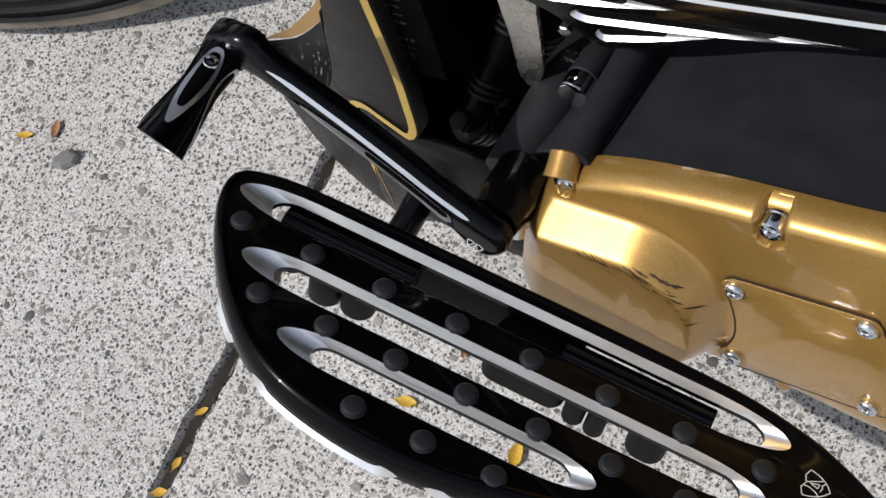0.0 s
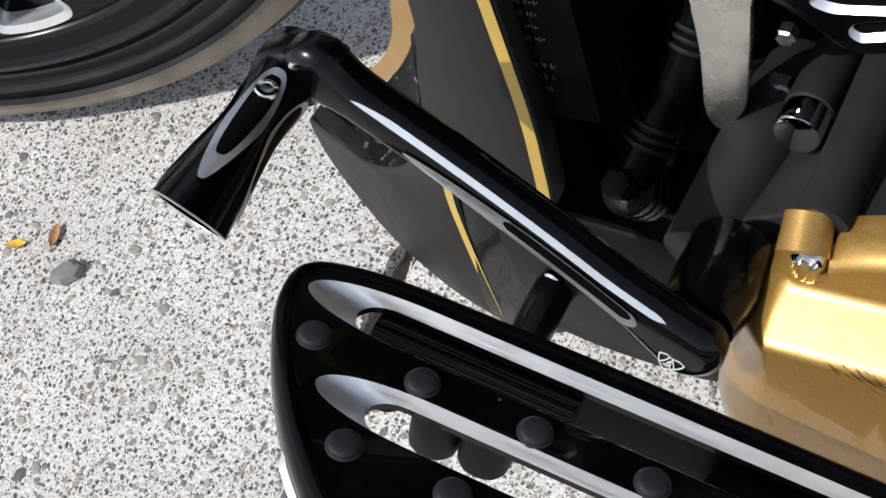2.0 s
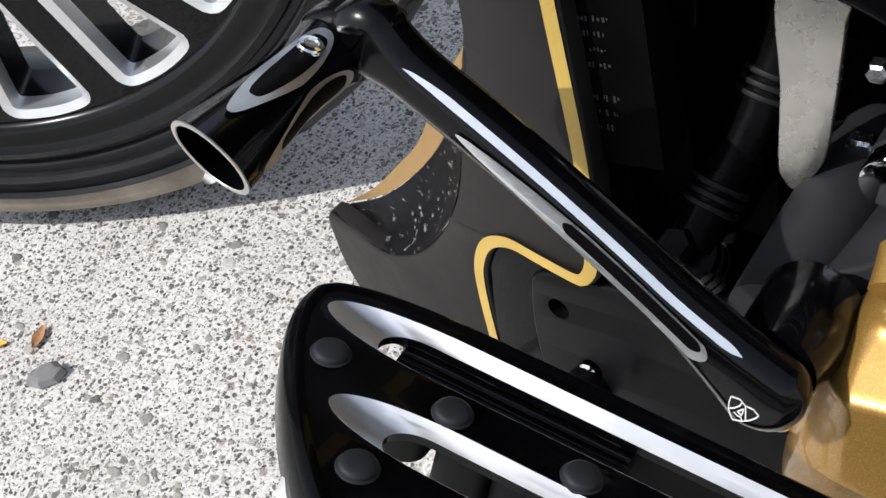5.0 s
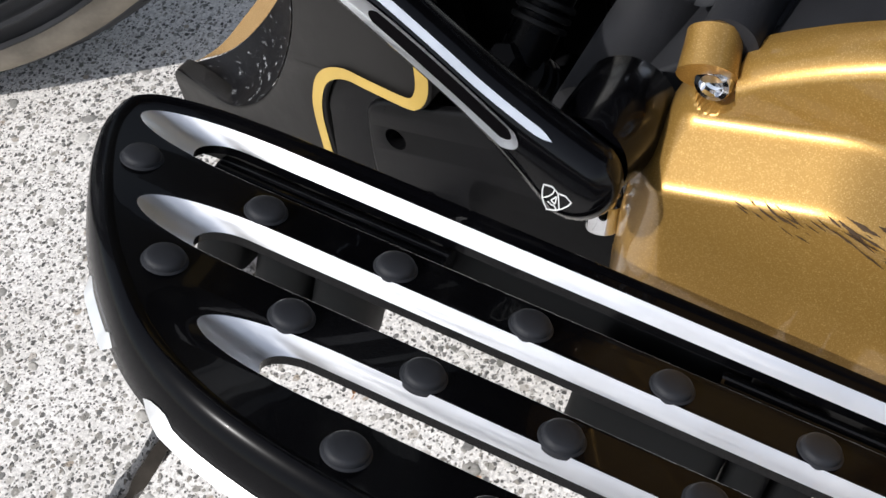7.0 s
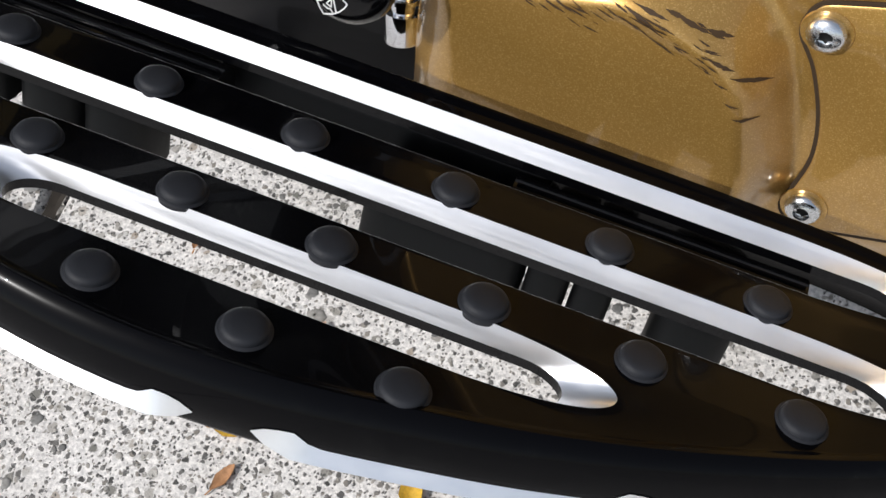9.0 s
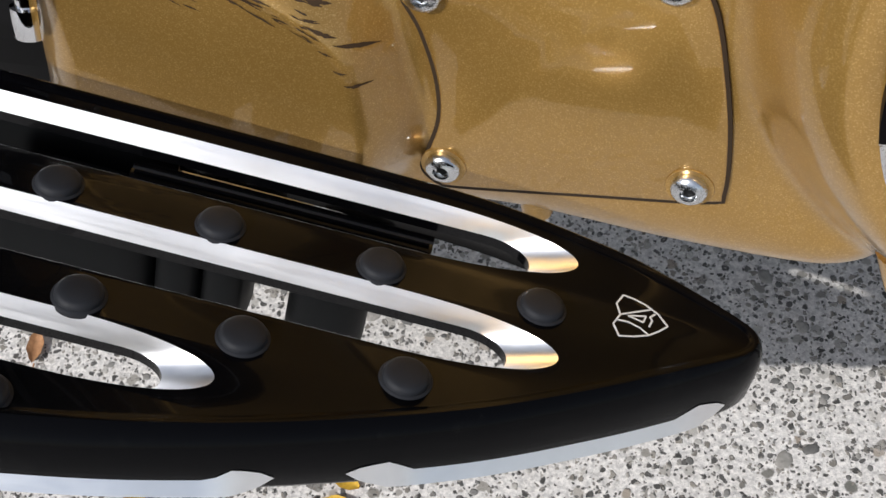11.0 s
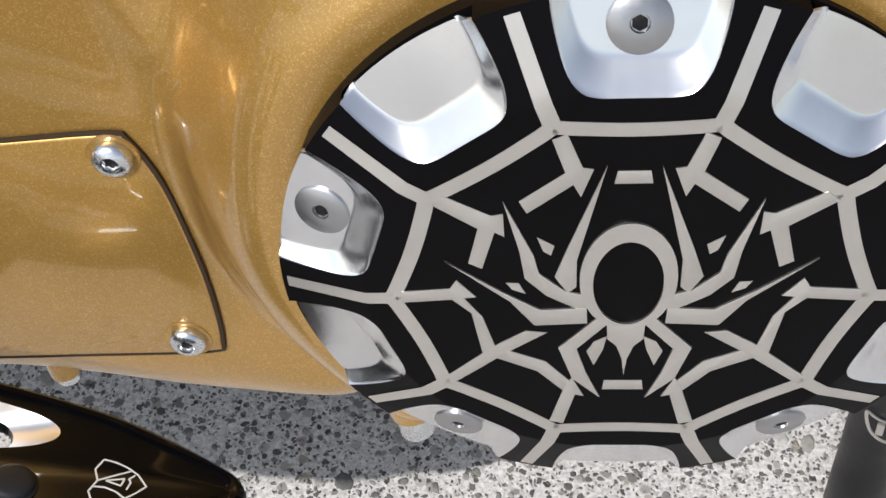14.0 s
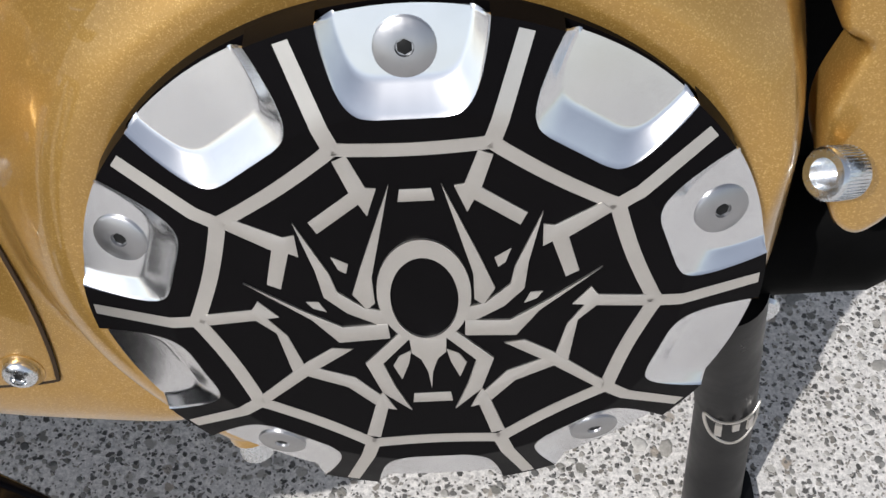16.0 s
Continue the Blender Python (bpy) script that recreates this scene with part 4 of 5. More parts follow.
def link_arm():
    outline = spline([(-0.3675, 0.1290), (-0.3640, 0.1365), (-0.3555, 0.1400), (-0.3430, 0.1430), (-0.3000, 0.1485), (-0.2342, 0.1535), (-0.1400, 0.1620), (-0.0500, 0.1720), (-0.0480, 0.1560),
                      (-0.1400, 0.1390), (-0.2000, 0.1260), (-0.2391, 0.1160), (-0.2700, 0.1010), (-0.2950, 0.0915), (-0.3060, 0.0925), (-0.3160, 0.1000), (-0.3300, 0.1090), (-0.3480, 0.1160), (-0.3610, 0.1185)], 200)
    slots = [taper_slot(*v) for v in ((-0.3345, 0.1240, -0.2610, 0.1325, 0.0050, 0.63), (-0.3180, 0.1125, -0.1700, 0.1330, 0.0050, 0.72), (-0.3040, 0.1005, -0.2400, 0.1185, 0.0046, 0.58))]
    sides = bridge([[(*p, h) for p in inset(outline, d)] for d, h in ((0.0018, 0.0), (0.0, 0.0015), (0.0, 0.0062), (0.0005, 0.0075), (0.0018, 0.0080))], True, True, False)
    arm = part("link_arm", joined(sides, fill(inset(outline, 0.0018), [rim for rim, _ in slots], 0.0080)), GLOSS, bike, "gloss-black shift linkage arm with milled silver slots", LINK @ on_face(0, 0.1130, 0), 50)
    top = [(-0.3668, 0.1270), (-0.3660, 0.1318), (-0.3610, 0.1362), (-0.3530, 0.1372), (-0.3440, 0.1352), (-0.3283, 0.1372), (-0.2800, 0.1415), (-0.2342, 0.1445), (-0.1400, 0.1540), (-0.0520, 0.1650)]
    line = spline(top, 90, False)
    tn = np.gradient(line, axis=0)
    tn /= np.linalg.norm(tn, axis=1)[:, None]
    side = np.stack([-tn[:, 1], tn[:, 0]], 1)
    part("milled_line", bridge([[(*p, 0.0078) for p in line + side * 0.0018], [(*p, 0.0090) for p in line - side * 0.0012], [(*p, 0.0078) for p in line - side * 0.0015]], False), BEVEL, arm, "bright milled line", sharp=60)
    for rim, hole in slots:
        part("slot_bevel", bridge([[(*p, 0.00805) for p in rim], [(*p, 0.0058) for p in hole]]), BEVEL, arm, "bright machined slot bevel", sharp=60)
        part("slot_groove", ([(*p, 0.0058) for p in hole], [tuple(range(len(hole)))]), FLATBLACK, arm)
    part("link_bolt", lathe([(0.0060, 0.0), (0.0060, 0.0050), (0.0050, 0.0066), (0.0026, 0.0072), (0.0024, 0.0055)], 24), CHROME, arm, "domed socket screw", pose(-0.3563, 0.1285, 0.0075))
    plate = spline([(-0.3672, 0.1240), (-0.3440, 0.1240), (-0.3442, 0.1100), (-0.3470, 0.0800), (-0.3506, 0.0530), (-0.3560, 0.0400), (-0.3632, 0.0315), (-0.3680, 0.0360), (-0.3696, 0.0450), (-0.3680, 0.0800)], 120)
    lever = part("shifter_plate", slab(plate, 0.0, 0.0035, 0.0005), WORN, bike, "worn plated steel shifter plate", SHIFTER @ on_face(0, 0.1205, 0), 15)
    part("plate_bolt", lathe([(0.0046, 0), (0.0046, 0.005), (0.0035, 0.006)], 6), STEEL, lever, "small hex bolt", pose(-0.3365, 0.0855, -0.012))
    part("pivot_nut", lathe([(0.0078, 0), (0.0078, 0.006), (0.006, 0.007), (0.001, 0.007)], 6), STEEL, lever, "hex nut", pose(-0.3440, 0.0400, -0.02))


link_arm()


# ---- black inner primary and the dark space in front of it ----
def inner_primary():
    edge = inset(spline(PRIMARY, 300), 0.0022)
    loops = [[(p[0], 0.0640, p[1]) for p in edge], [(p[0], 0.26, p[1]) for p in edge]]
    case = part("inner_primary", bridge(loops, True, True, True), WRINKLE, bike, "wrinkle-black inner primary case", COVER, 50)
    part("front_boss", tube([(-0.3503, 0.066, 0.0112), (-0.3475, 0.110, 0.0200), (-0.3455, 0.156, 0.0268), (-0.3452, 0.164, 0.0274), (-0.3451, 0.168, 0.0276)], [0.0180, 0.0184, 0.0180, 0.0150, 0.0090], 40), WRINKLE, case, "round casting boss")
    saddle = spline([(-0.3520, -0.0200), (-0.3500, 0.0050), (-0.3440, 0.0215), (-0.3340, 0.0290), (-0.3230, 0.0345), (-0.3130, 0.0420), (-0.3040, 0.0520), (-0.2930, 0.0560), (-0.2850, 0.0400), (-0.3000, -0.0200)], 90)
    part("casting_saddle", moved(slab(saddle, 0.0, 0.170, 0.002), on_face(0, 0.245, 0)), WRINKLE, case, "hollow between the casting bosses", sharp=60)
    part("bolt_column", tube([(-0.3255, 0.118, 0.0475), (-0.3230, 0.260, 0.0520)], [0.0100, 0.0108], 28), WRINKLE, case, "round casting boss")
    part("upper_column", tube([(-0.2985, 0.058, 0.0545), (-0.3000, 0.260, 0.0700)], [0.0098, 0.0130], 32), WRINKLE, case, "round casting boss")
    part("sleeve_bolt", lathe([(0.0092, 0), (0.0094, 0.001), (0.0094, 0.015), (0.0088, 0.0164), (0.0072, 0.0168), (0.001, 0.0168)], 32), CHROME, case, "chrome sleeve bolt", on_face(-0.3255, 0.121, 0.0472))
    return case


inner_primary()


def hose(name, path, r, label, clamps=()):
    ob = part(name, tube(spline(path, 40, False), r, 18), HOSE, bike, label, FRONT, 60)
    s = spline(path, 100, False)
    for c in clamps:
        a, b = Vector(s[int(c * 98)]), Vector(s[int(c * 98) + 1])
        for k in range(3):
            q = a + (b - a).normalized() * 0.0042 * k
            part("clamp_ring", moved(lathe([(r * 1.02, -0.0014), (r * 1.16, -0.0009), (r * 1.18, 0), (r * 1.16, 0.0009), (r * 1.02, 0.0014)], 24, False, False), along(q, q + (b - a))), DARK, ob)
    return ob


def engine_front():
    # casting and cooler carry their shade as a near-black colour
    case = part("crankcase", box(-0.40, 0.02, 0.22, 0.30, -0.10, 0.30, 0.01), SHADE_BLACK, bike, "black engine casting with deep shade put into its colour", FRONT)
    part("cooler_side", box(-0.436, -0.405, 0.128, 0.30, -0.02, 0.28, 0.002), SHADE_BLACK, bike, "side of the oil cooler, blackened in colour for shade", FRONT)
    part("lower_frame_rail", tube([(-0.47, 0.150, -0.030), (-0.40, 0.135, -0.022), (-0.33, 0.120, -0.020), (-0.20, 0.12, -0.080)], 0.016, 24), SATIN, bike, "satin-black frame rail", FRONT)
    hose("oil_hose", [(-0.3995, 0.104, 0.012), (-0.3930, 0.118, 0.026), (-0.3800, 0.134, 0.052), (-0.3690, 0.150, 0.085), (-0.3600, 0.165, 0.140)], 0.0095, "ribbed black oil hose", (0.12, 0.42, 0.70))
    hose("breather_hose", [(-0.3745, 0.150, -0.025), (-0.3720, 0.150, 0.000), (-0.3690, 0.155, 0.030), (-0.3620, 0.165, 0.070)], 0.0105, "corrugated black hose", (0.2, 0.33, 0.46, 0.60))
    hose("upper_hose", [(-0.4250, 0.150, 0.020), (-0.4150, 0.145, 0.070), (-0.4080, 0.150, 0.120), (-0.395, 0.160, 0.170)], 0.0085, "black rubber hose", (0.55, 0.72))
    b = part("banjo_fitting", moved(lathe([(0.0125, 0), (0.0125, 0.005), (0.0105, 0.006), (0.0125, 0.007), (0.0125, 0.012), (0.0105, 0.013), (0.0120, 0.014), (0.0120, 0.019), (0.0095, 0.020)], 28), along((-0.4010, 0.112, -0.004), (-0.4000, 0.094, 0.020))), HOSE, bike, "stacked black banjo fitting", FRONT, 40)
    part("hex_head", moved(lathe([(0.0072, 0), (0.0072, 0.0062), (0.0060, 0.0078), (0.001, 0.0080)], 6), along((-0.4002, 0.0972, 0.0160), (-0.3995, 0.0870, 0.0290))), HOSE, b, "black hex head", sharp=20)


engine_front()


def upper_shade_bulk():
    """Unseen engine and tank, added to shade behind the primary and darken paint reflections."""
    # plain bulk out of view, there only to block sky and sun
    part("unseen_engine_bulk", box(-0.33, 0.06, 0.17, 0.42, 0.10, 0.52, 0.02), SHADE_BLACK, bike, "unseen black bulk of the engine, added to block light")
    part("unseen_tank_bulk", moved(slab(spline([(-0.50, 0.0), (-0.42, 0.12), (-0.10, 0.16), (0.20, 0.10), (0.24, 0.0), (0.20, -0.10), (-0.10, -0.16), (-0.42, -0.12)], 80), 0.0, 0.20, 0.05), pose(0, 0.30, 0.53)), GLOSS, bike, "unseen gloss-black tank bulk, added to block light", sharp=60)


upper_shade_bulk()


# ---- chin fairing ----
def fairing_y(x):
    return 0.092 + 0.30 * max(0.0, -0.426 - x) + 0.12 * max(0.0, -0.500 - x)


CHIN = [(-0.4448, 0.2573), (-0.4009, 0.2571), (-0.4062, 0.1521), (-0.4087, 0.0792), (-0.4119, 0.0473), (-0.4151, 0.0265), (-0.4193, 0.0173), (-0.4269, 0.0132), (-0.4382, 0.0137), (-0.4519, 0.0157), (-0.4648, 0.0174), (-0.4746, 0.0143), (-0.4827, 0.0048), (-0.4882, -0.0120), (-0.4915, -0.0522), (-0.4920, -0.1000), (-0.5120, -0.1120), (-0.5520, -0.1190), (-0.5920, -0.1130), (-0.6150, -0.0960), (-0.6330, -0.0700), (-0.6360, -0.0440), (-0.6310, -0.0320), (-0.6102, -0.0311), (-0.5808, -0.0340), (-0.5533, -0.0236), (-0.5293, -0.0071), (-0.5071, 0.0144), (-0.4911, 0.0357), (-0.4805, 0.0583), (-0.4729, 0.0793), (-0.4580, 0.1136), (-0.4514, 0.1688)]


def chin_fairing():
    edge = spline(CHIN, 300)
    loops = []
    for d, h in ((0.0, -0.012), (0.0, -0.0018), (0.0006, -0.0006), (0.0018, 0.0)):
        loops.append([(x, fairing_y(x) - h, z) for x, z in inset(edge, d)])
    face = loops[-1]
    skin = fill([(p[0], p[2]) for p in face], [], 0.0)
    skin = [(x, fairing_y(x), z) for x, z, _ in skin[0]], skin[1]
    body = part("chin_fairing", joined(bridge(loops), skin), MATTE, bike, "matt charcoal chin fairing with a gold pinstripe and scuffed lip", sharp=60)
    # pinstripe, set in from the rear edge
    line = spline([(-0.4046, 0.2524), (-0.4103, 0.1524), (-0.4126, 0.0795), (-0.4159, 0.0476), (-0.4186, 0.0286), (-0.4220, 0.0207), (-0.4268, 0.0177), (-0.4361, 0.0182), (-0.4510, 0.0202), (-0.4644, 0.0217), (-0.4774, 0.0171), (-0.4867, 0.0063), (-0.4925, -0.0110), (-0.4957, -0.0521), (-0.4966, -0.1000)], 160, False)
    t = np.gradient(line, axis=0)
    t /= np.linalg.norm(t, axis=1)[:, None]
    nn = np.stack([-t[:, 1], t[:, 0]], 1) * 0.0028
    rows = [[(x, fairing_y(x) - 0.0005, z) for x, z in line + nn], [(x, fairing_y(x) - 0.0005, z) for x, z in line - nn]]
    part("pinstripe", bridge(rows, False), STRIPE, body, "gold pinstripe")
    # scoop behind the lip, and the tan mesh beyond it
    run = spline([(-0.6271, -0.0299), (-0.6102, -0.0316), (-0.5808, -0.0342), (-0.5533, -0.0236), (-0.5293, -0.0071), (-0.5071, 0.0144), (-0.4911, 0.0357), (-0.4805, 0.0583), (-0.4714, 0.0833), (-0.4650, 0.1013)], 60, False)
    top = spline([(-0.6416, -0.0402), (-0.6295, -0.0362), (-0.6041, -0.0283), (-0.5802, -0.0135), (-0.5598, 0.0039), (-0.5466, 0.0199), (-0.5340, 0.0403), (-0.5204, 0.0759)], 60, False)
    outer = spline([(-0.6421, -0.0438), (-0.6176, -0.0309), (-0.5930, -0.0118), (-0.5808, -0.0017), (-0.5716, 0.0092), (-0.5642, 0.0214), (-0.5565, 0.0399), (-0.5326, 0.0522)], 60, False)
    sc, me = [], []
    for k in range(9):
        s = k / 8
        row = []
        for i, (p, q) in enumerate(zip(run, top)):
            w = math.sin(math.pi * i / 59) ** 0.5
            y0 = fairing_y(p[0]) + 0.0004
            row.append((p[0] + (q[0] - p[0]) * s ** 1.3, y0 + (0.1850 - y0) * s + 0.010 * w * math.sin(math.pi * s ** 0.7) * (1 - 0.3 * s), p[1] + (q[1] - p[1]) * s ** 1.3))
        sc.append(row)
    part("scoop", bridge(sc, False), SCOOP, body, "scratched satin-black scoop", sharp=80)
    for k in range(5):
        s = k / 4
        me.append([(a[0] + (b[0] - a[0]) * s, 0.1870 + 0.008 * s, a[1] + (b[1] - a[1]) * s) for a, b in zip(top, outer)])
    part("intake_mesh", bridge(me, False), MESH, body, "tan woven mesh strip of the intake", sharp=80)
    # shell coloured near black to stand for the shade behind the fairing
    part("rear_shell", box(-0.455, -0.410, 0.118, 0.30, -0.09, 0.26, 0.004), SHADE_BLACK, body)
    # glossy inner strip and the drilled frame plate
    strip = spline([(-0.4815, 0.0132), (-0.4675, 0.0222), (-0.4521, 0.0218), (-0.4353, 0.0144), (-0.4445, -0.0904), (-0.4988, -0.1036), (-0.4912, -0.0354), (-0.4856, -0.0057)], 80)
    part("inner_strip", slab(strip, 0.0, 0.003, 0.0005), GLOSS, body, "gloss-black inner strip", on_face(0, 0.1150, 0))
    return body


def frame_plate():
    outline = spline([(-0.4620, 0.0033), (-0.4572, 0.0099), (-0.4462, 0.0129), (-0.4249, 0.0134), (-0.3948, 0.0153), (-0.3665, 0.0147), (-0.3488, 0.0060), (-0.3448, -0.0185), (-0.3531, -0.0690), (-0.3948, -0.0814), (-0.4533, -0.0808), (-0.4661, -0.0526), (-0.4672, -0.0234)], 120)
    holes = [[(cx + 0.0052 * math.cos(2 * math.pi * i / 24), cz + 0.0052 * math.sin(2 * math.pi * i / 24)) for i in range(24)] for cx, cz in ((-0.4492, -0.0060), (-0.4392, -0.0354))]
    shapes = [fill(inset(outline, 0.002), holes, 0.006), bridge([[(*p, 0.006) for p in inset(outline, 0.002)], [(*p, 0.0052) for p in inset(outline, 0.0006)], [(*p, 0.004) for p in outline], [(*p, 0.0022) for p in outline]])]
    for h in holes:
        shapes.append(bridge([[(*p, 0.006) for p in h], [(*p, -0.001) for p in h]], True, False, True))
    plate = part("frame_plate", joined(*shapes), SATIN, bike, "satin-black drilled frame plate with dust", Matrix.Translation((0, 0.1062 - 0.15 * 0.45 - 0.0005, 0)) @ pose(0, 0, 0, 0, 0, -8.53) @ on_face(0, 0, 0), 45)
    part("plate_screw", lathe([(0.0046, 0), (0.0046, 0.003), (0.0036, 0.0040), (0.0018, 0.0040), (0.0016, 0.002)], 20), CHROME, plate, "dull socket screw", pose(-0.4412, -0.0374, 0.004))
    part("board_strut", tube([(-0.4370, 0.1000, -0.0420), (-0.4378, 0.0965, -0.0432), (-0.4450, 0.0600, -0.0560)], [0.0080, 0.0098, 0.0100], 24), GLOSS, bike, "gloss-black strut of the floorboard")


def warning_label(parent):
    """Rows of print too small to read, as plain bars."""
    rng = random.Random(8)
    rows = [(0.168, 2), (0.148, 3), (0.118, 2), (0.096, 2), (0.074, 1), (0.056, 4), (0.024, 3)]
    for z, n in rows:
        for k in range(n):
            w = rng.uniform(0.007, 0.012)
            zz = z - 0.0062 * k
            x = -0.4335 + rng.uniform(0.0, 0.003)
            words = []
            while x < -0.4300 + w:
                l = rng.uniform(0.0003, 0.0011)
                hi = rng.uniform(0.0002, 0.0014)
                words.append(box(x, x + l, zz - rng.uniform(0.0002, 0.0014), zz + hi, 0.0, 0.0002, 0.00005))
                x += l + rng.choice((0.0005, 0.0006, 0.0009, 0.0022))
            part("print_line", joined(*words), PRINT, parent, "", on_face(0, 0.1078, 0))


fairing = chin_fairing()
frame_plate()
# the panel's shade is in its base colour
label_panel = part("label_panel", box(-0.4362, -0.4050, 0.108, 0.128, -0.005, 0.22, 0.001), SHADE_BLACK, bike, "black panel, darkened in colour for shade, printed with a worn warning label", pose(0.0105, -0.0038, 0.0470, 0, 3.4, 0) @ Matrix.Scale(0.98, 4))
warning_label(label_panel)


# ---- tail side: bracket, stand, frame ----
def tail_side():
    bracket = spline([(0.0935, 0.0760), (0.0940, 0.0620), (0.0955, 0.0545), (0.1012, 0.0502), (0.0995, 0.0455), (0.0955, 0.0350), (0.0945, 0.0270), (0.0955, 0.0190), (0.0985, 0.0080), (0.1015, -0.0030), (0.1045, -0.0075), (0.1090, -0.0090), (0.1135, -0.0060), (0.1190, 0.0000), (0.1400, 0.0200), (0.1500, 0.0500), (0.1400, 0.0900), (0.1000, 0.0900)], 160)
    br = part("stand_bracket", slab(bracket, 0.0, 0.016, 0.0030), GOLD, bike, "gold painted bracket with a socket-head bolt", TAIL @ on_face(0, 0.0420, 0), 50)
    cap_at = along((0.1010, 0.0205, 0.0190), (0.0933, 0.0158, 0.0232))
    cap = part("cap_bolt", lathe([(0.0060, 0.0), (0.0063, 0.0006), (0.0063, 0.0095), (0.0057, 0.0104), (0.0038, 0.0104), (0.0036, 0.0050)], 40), STEEL, br, "knurled zinc socket-head bolt", on_face(0, 0.0420, 0).inverted() @ cap_at, 45)
    for i in range(44):
        a = 2 * math.pi * i / 44
        part("knurl", moved(box(0.0060, 0.00650, -0.00017, 0.00017, 0.001, 0.0092, 0.00004), pose(0, 0, 0, 0, 0, math.degrees(a))), STEEL, cap)
    part("braided_line", tube(spline([(0.1120, 0.030, 0.040), (0.1220, 0.020, 0.030), (0.1400, 0.020, 0.020)], 20, False), 0.0045, 14), DARK, bike, "dark braided line", TAIL)
    # frame and stand mount: shade painted in as near black
    part("rear_frame", box(0.0965, 0.30, 0.085, 0.30, -0.050, 0.20, 0.012), SHADE_BLACK, bike, "black frame and gearbox with shade put into the colour", TAIL)
    part("stand_mount", tube([(0.060, 0.085, -0.066), (0.125, 0.080, -0.055), (0.190, 0.085, -0.020)], [0.020, 0.024, 0.020], 24), SHADE_BLACK, bike, "black stand mount, darkened in colour for shade", TAIL)
    part("mount_bolt", lathe([(0.0055, 0), (0.0055, 0.005), (0.0045, 0.0062), (0.001, 0.0063)], 20), STEEL, bike, "bright bolt end", TAIL @ on_face(0.1010, 0.0720, -0.0820))
    leg = part("side_stand", tube([(0.088, 0.066, -0.070), (0.0945, 0.078, -0.115), (0.1020, 0.094, -0.165), (0.1045, 0.103, -0.210), (0.1075, 0.113, -0.2625)], [0.0135, 0.0120, 0.0115, 0.0118, 0.0125], 28), SATIN, bike, "satin-black side stand leg with a shield badge", TAIL)
    part("stand_foot", moved(slab(rounded(-0.0130, 0.0130, -0.0130, 0.0130, 0.008), -0.006, 0.002, 0.001), (BIKE @ TAIL).inverted() @ pose(0.088, 0.116, 0.007)), SATIN, leg, "flat stand foot")
    # shield badge wrapped on the leg: bars in place of letters
    c0, c1 = Vector((0.0994, 0.0876, -0.1470)), Vector((0.1019, 0.0950, -0.181))
    m = along(c0, c1)
    toward = m.inverted().to_3x3() @ Vector((0.10, -0.90, 0.42))
    mid = math.atan2(toward.y, toward.x)

    def wrap(pts, lift):
        out = []
        for s, h in pts:
            a = mid - s / 0.0118
            out.append(((0.0122 + lift) * math.cos(a), (0.0122 + lift) * math.sin(a), h))
        return out

    shield = spline([(-0.0118, 0.0015), (-0.006, 0.0035), (0.0, 0.0040), (0.006, 0.0035), (0.0118, 0.0015), (0.0112, 0.010), (0.0075, 0.0185), (0.0, 0.0235), (-0.0075, 0.0185), (-0.0112, 0.010)], 80)
    band = bridge([wrap(shield, 0.0002), wrap(shield, 0.0007), wrap(inset(shield, 0.0012), 0.0007), wrap(inset(shield, 0.0012), 0.0002)])
    part("badge_frame", moved(band, m), BRUSHED, leg, "worn silver shield outline")
    for s0, s1, h0, h1 in ((-0.0072, -0.0048, 0.0075, 0.0165), (-0.0012, 0.0012, 0.0065, 0.0125), (0.0048, 0.0072, 0.0075, 0.0165)):
        p = [(s0, h0), (s1, h0), (s1, h1), (s0, h1)]
        part("badge_bar", moved(bridge([wrap(p, -0.0004), wrap(p, 0.0006)], True, False, True), m), BRUSHED, leg, "")


tail_side()


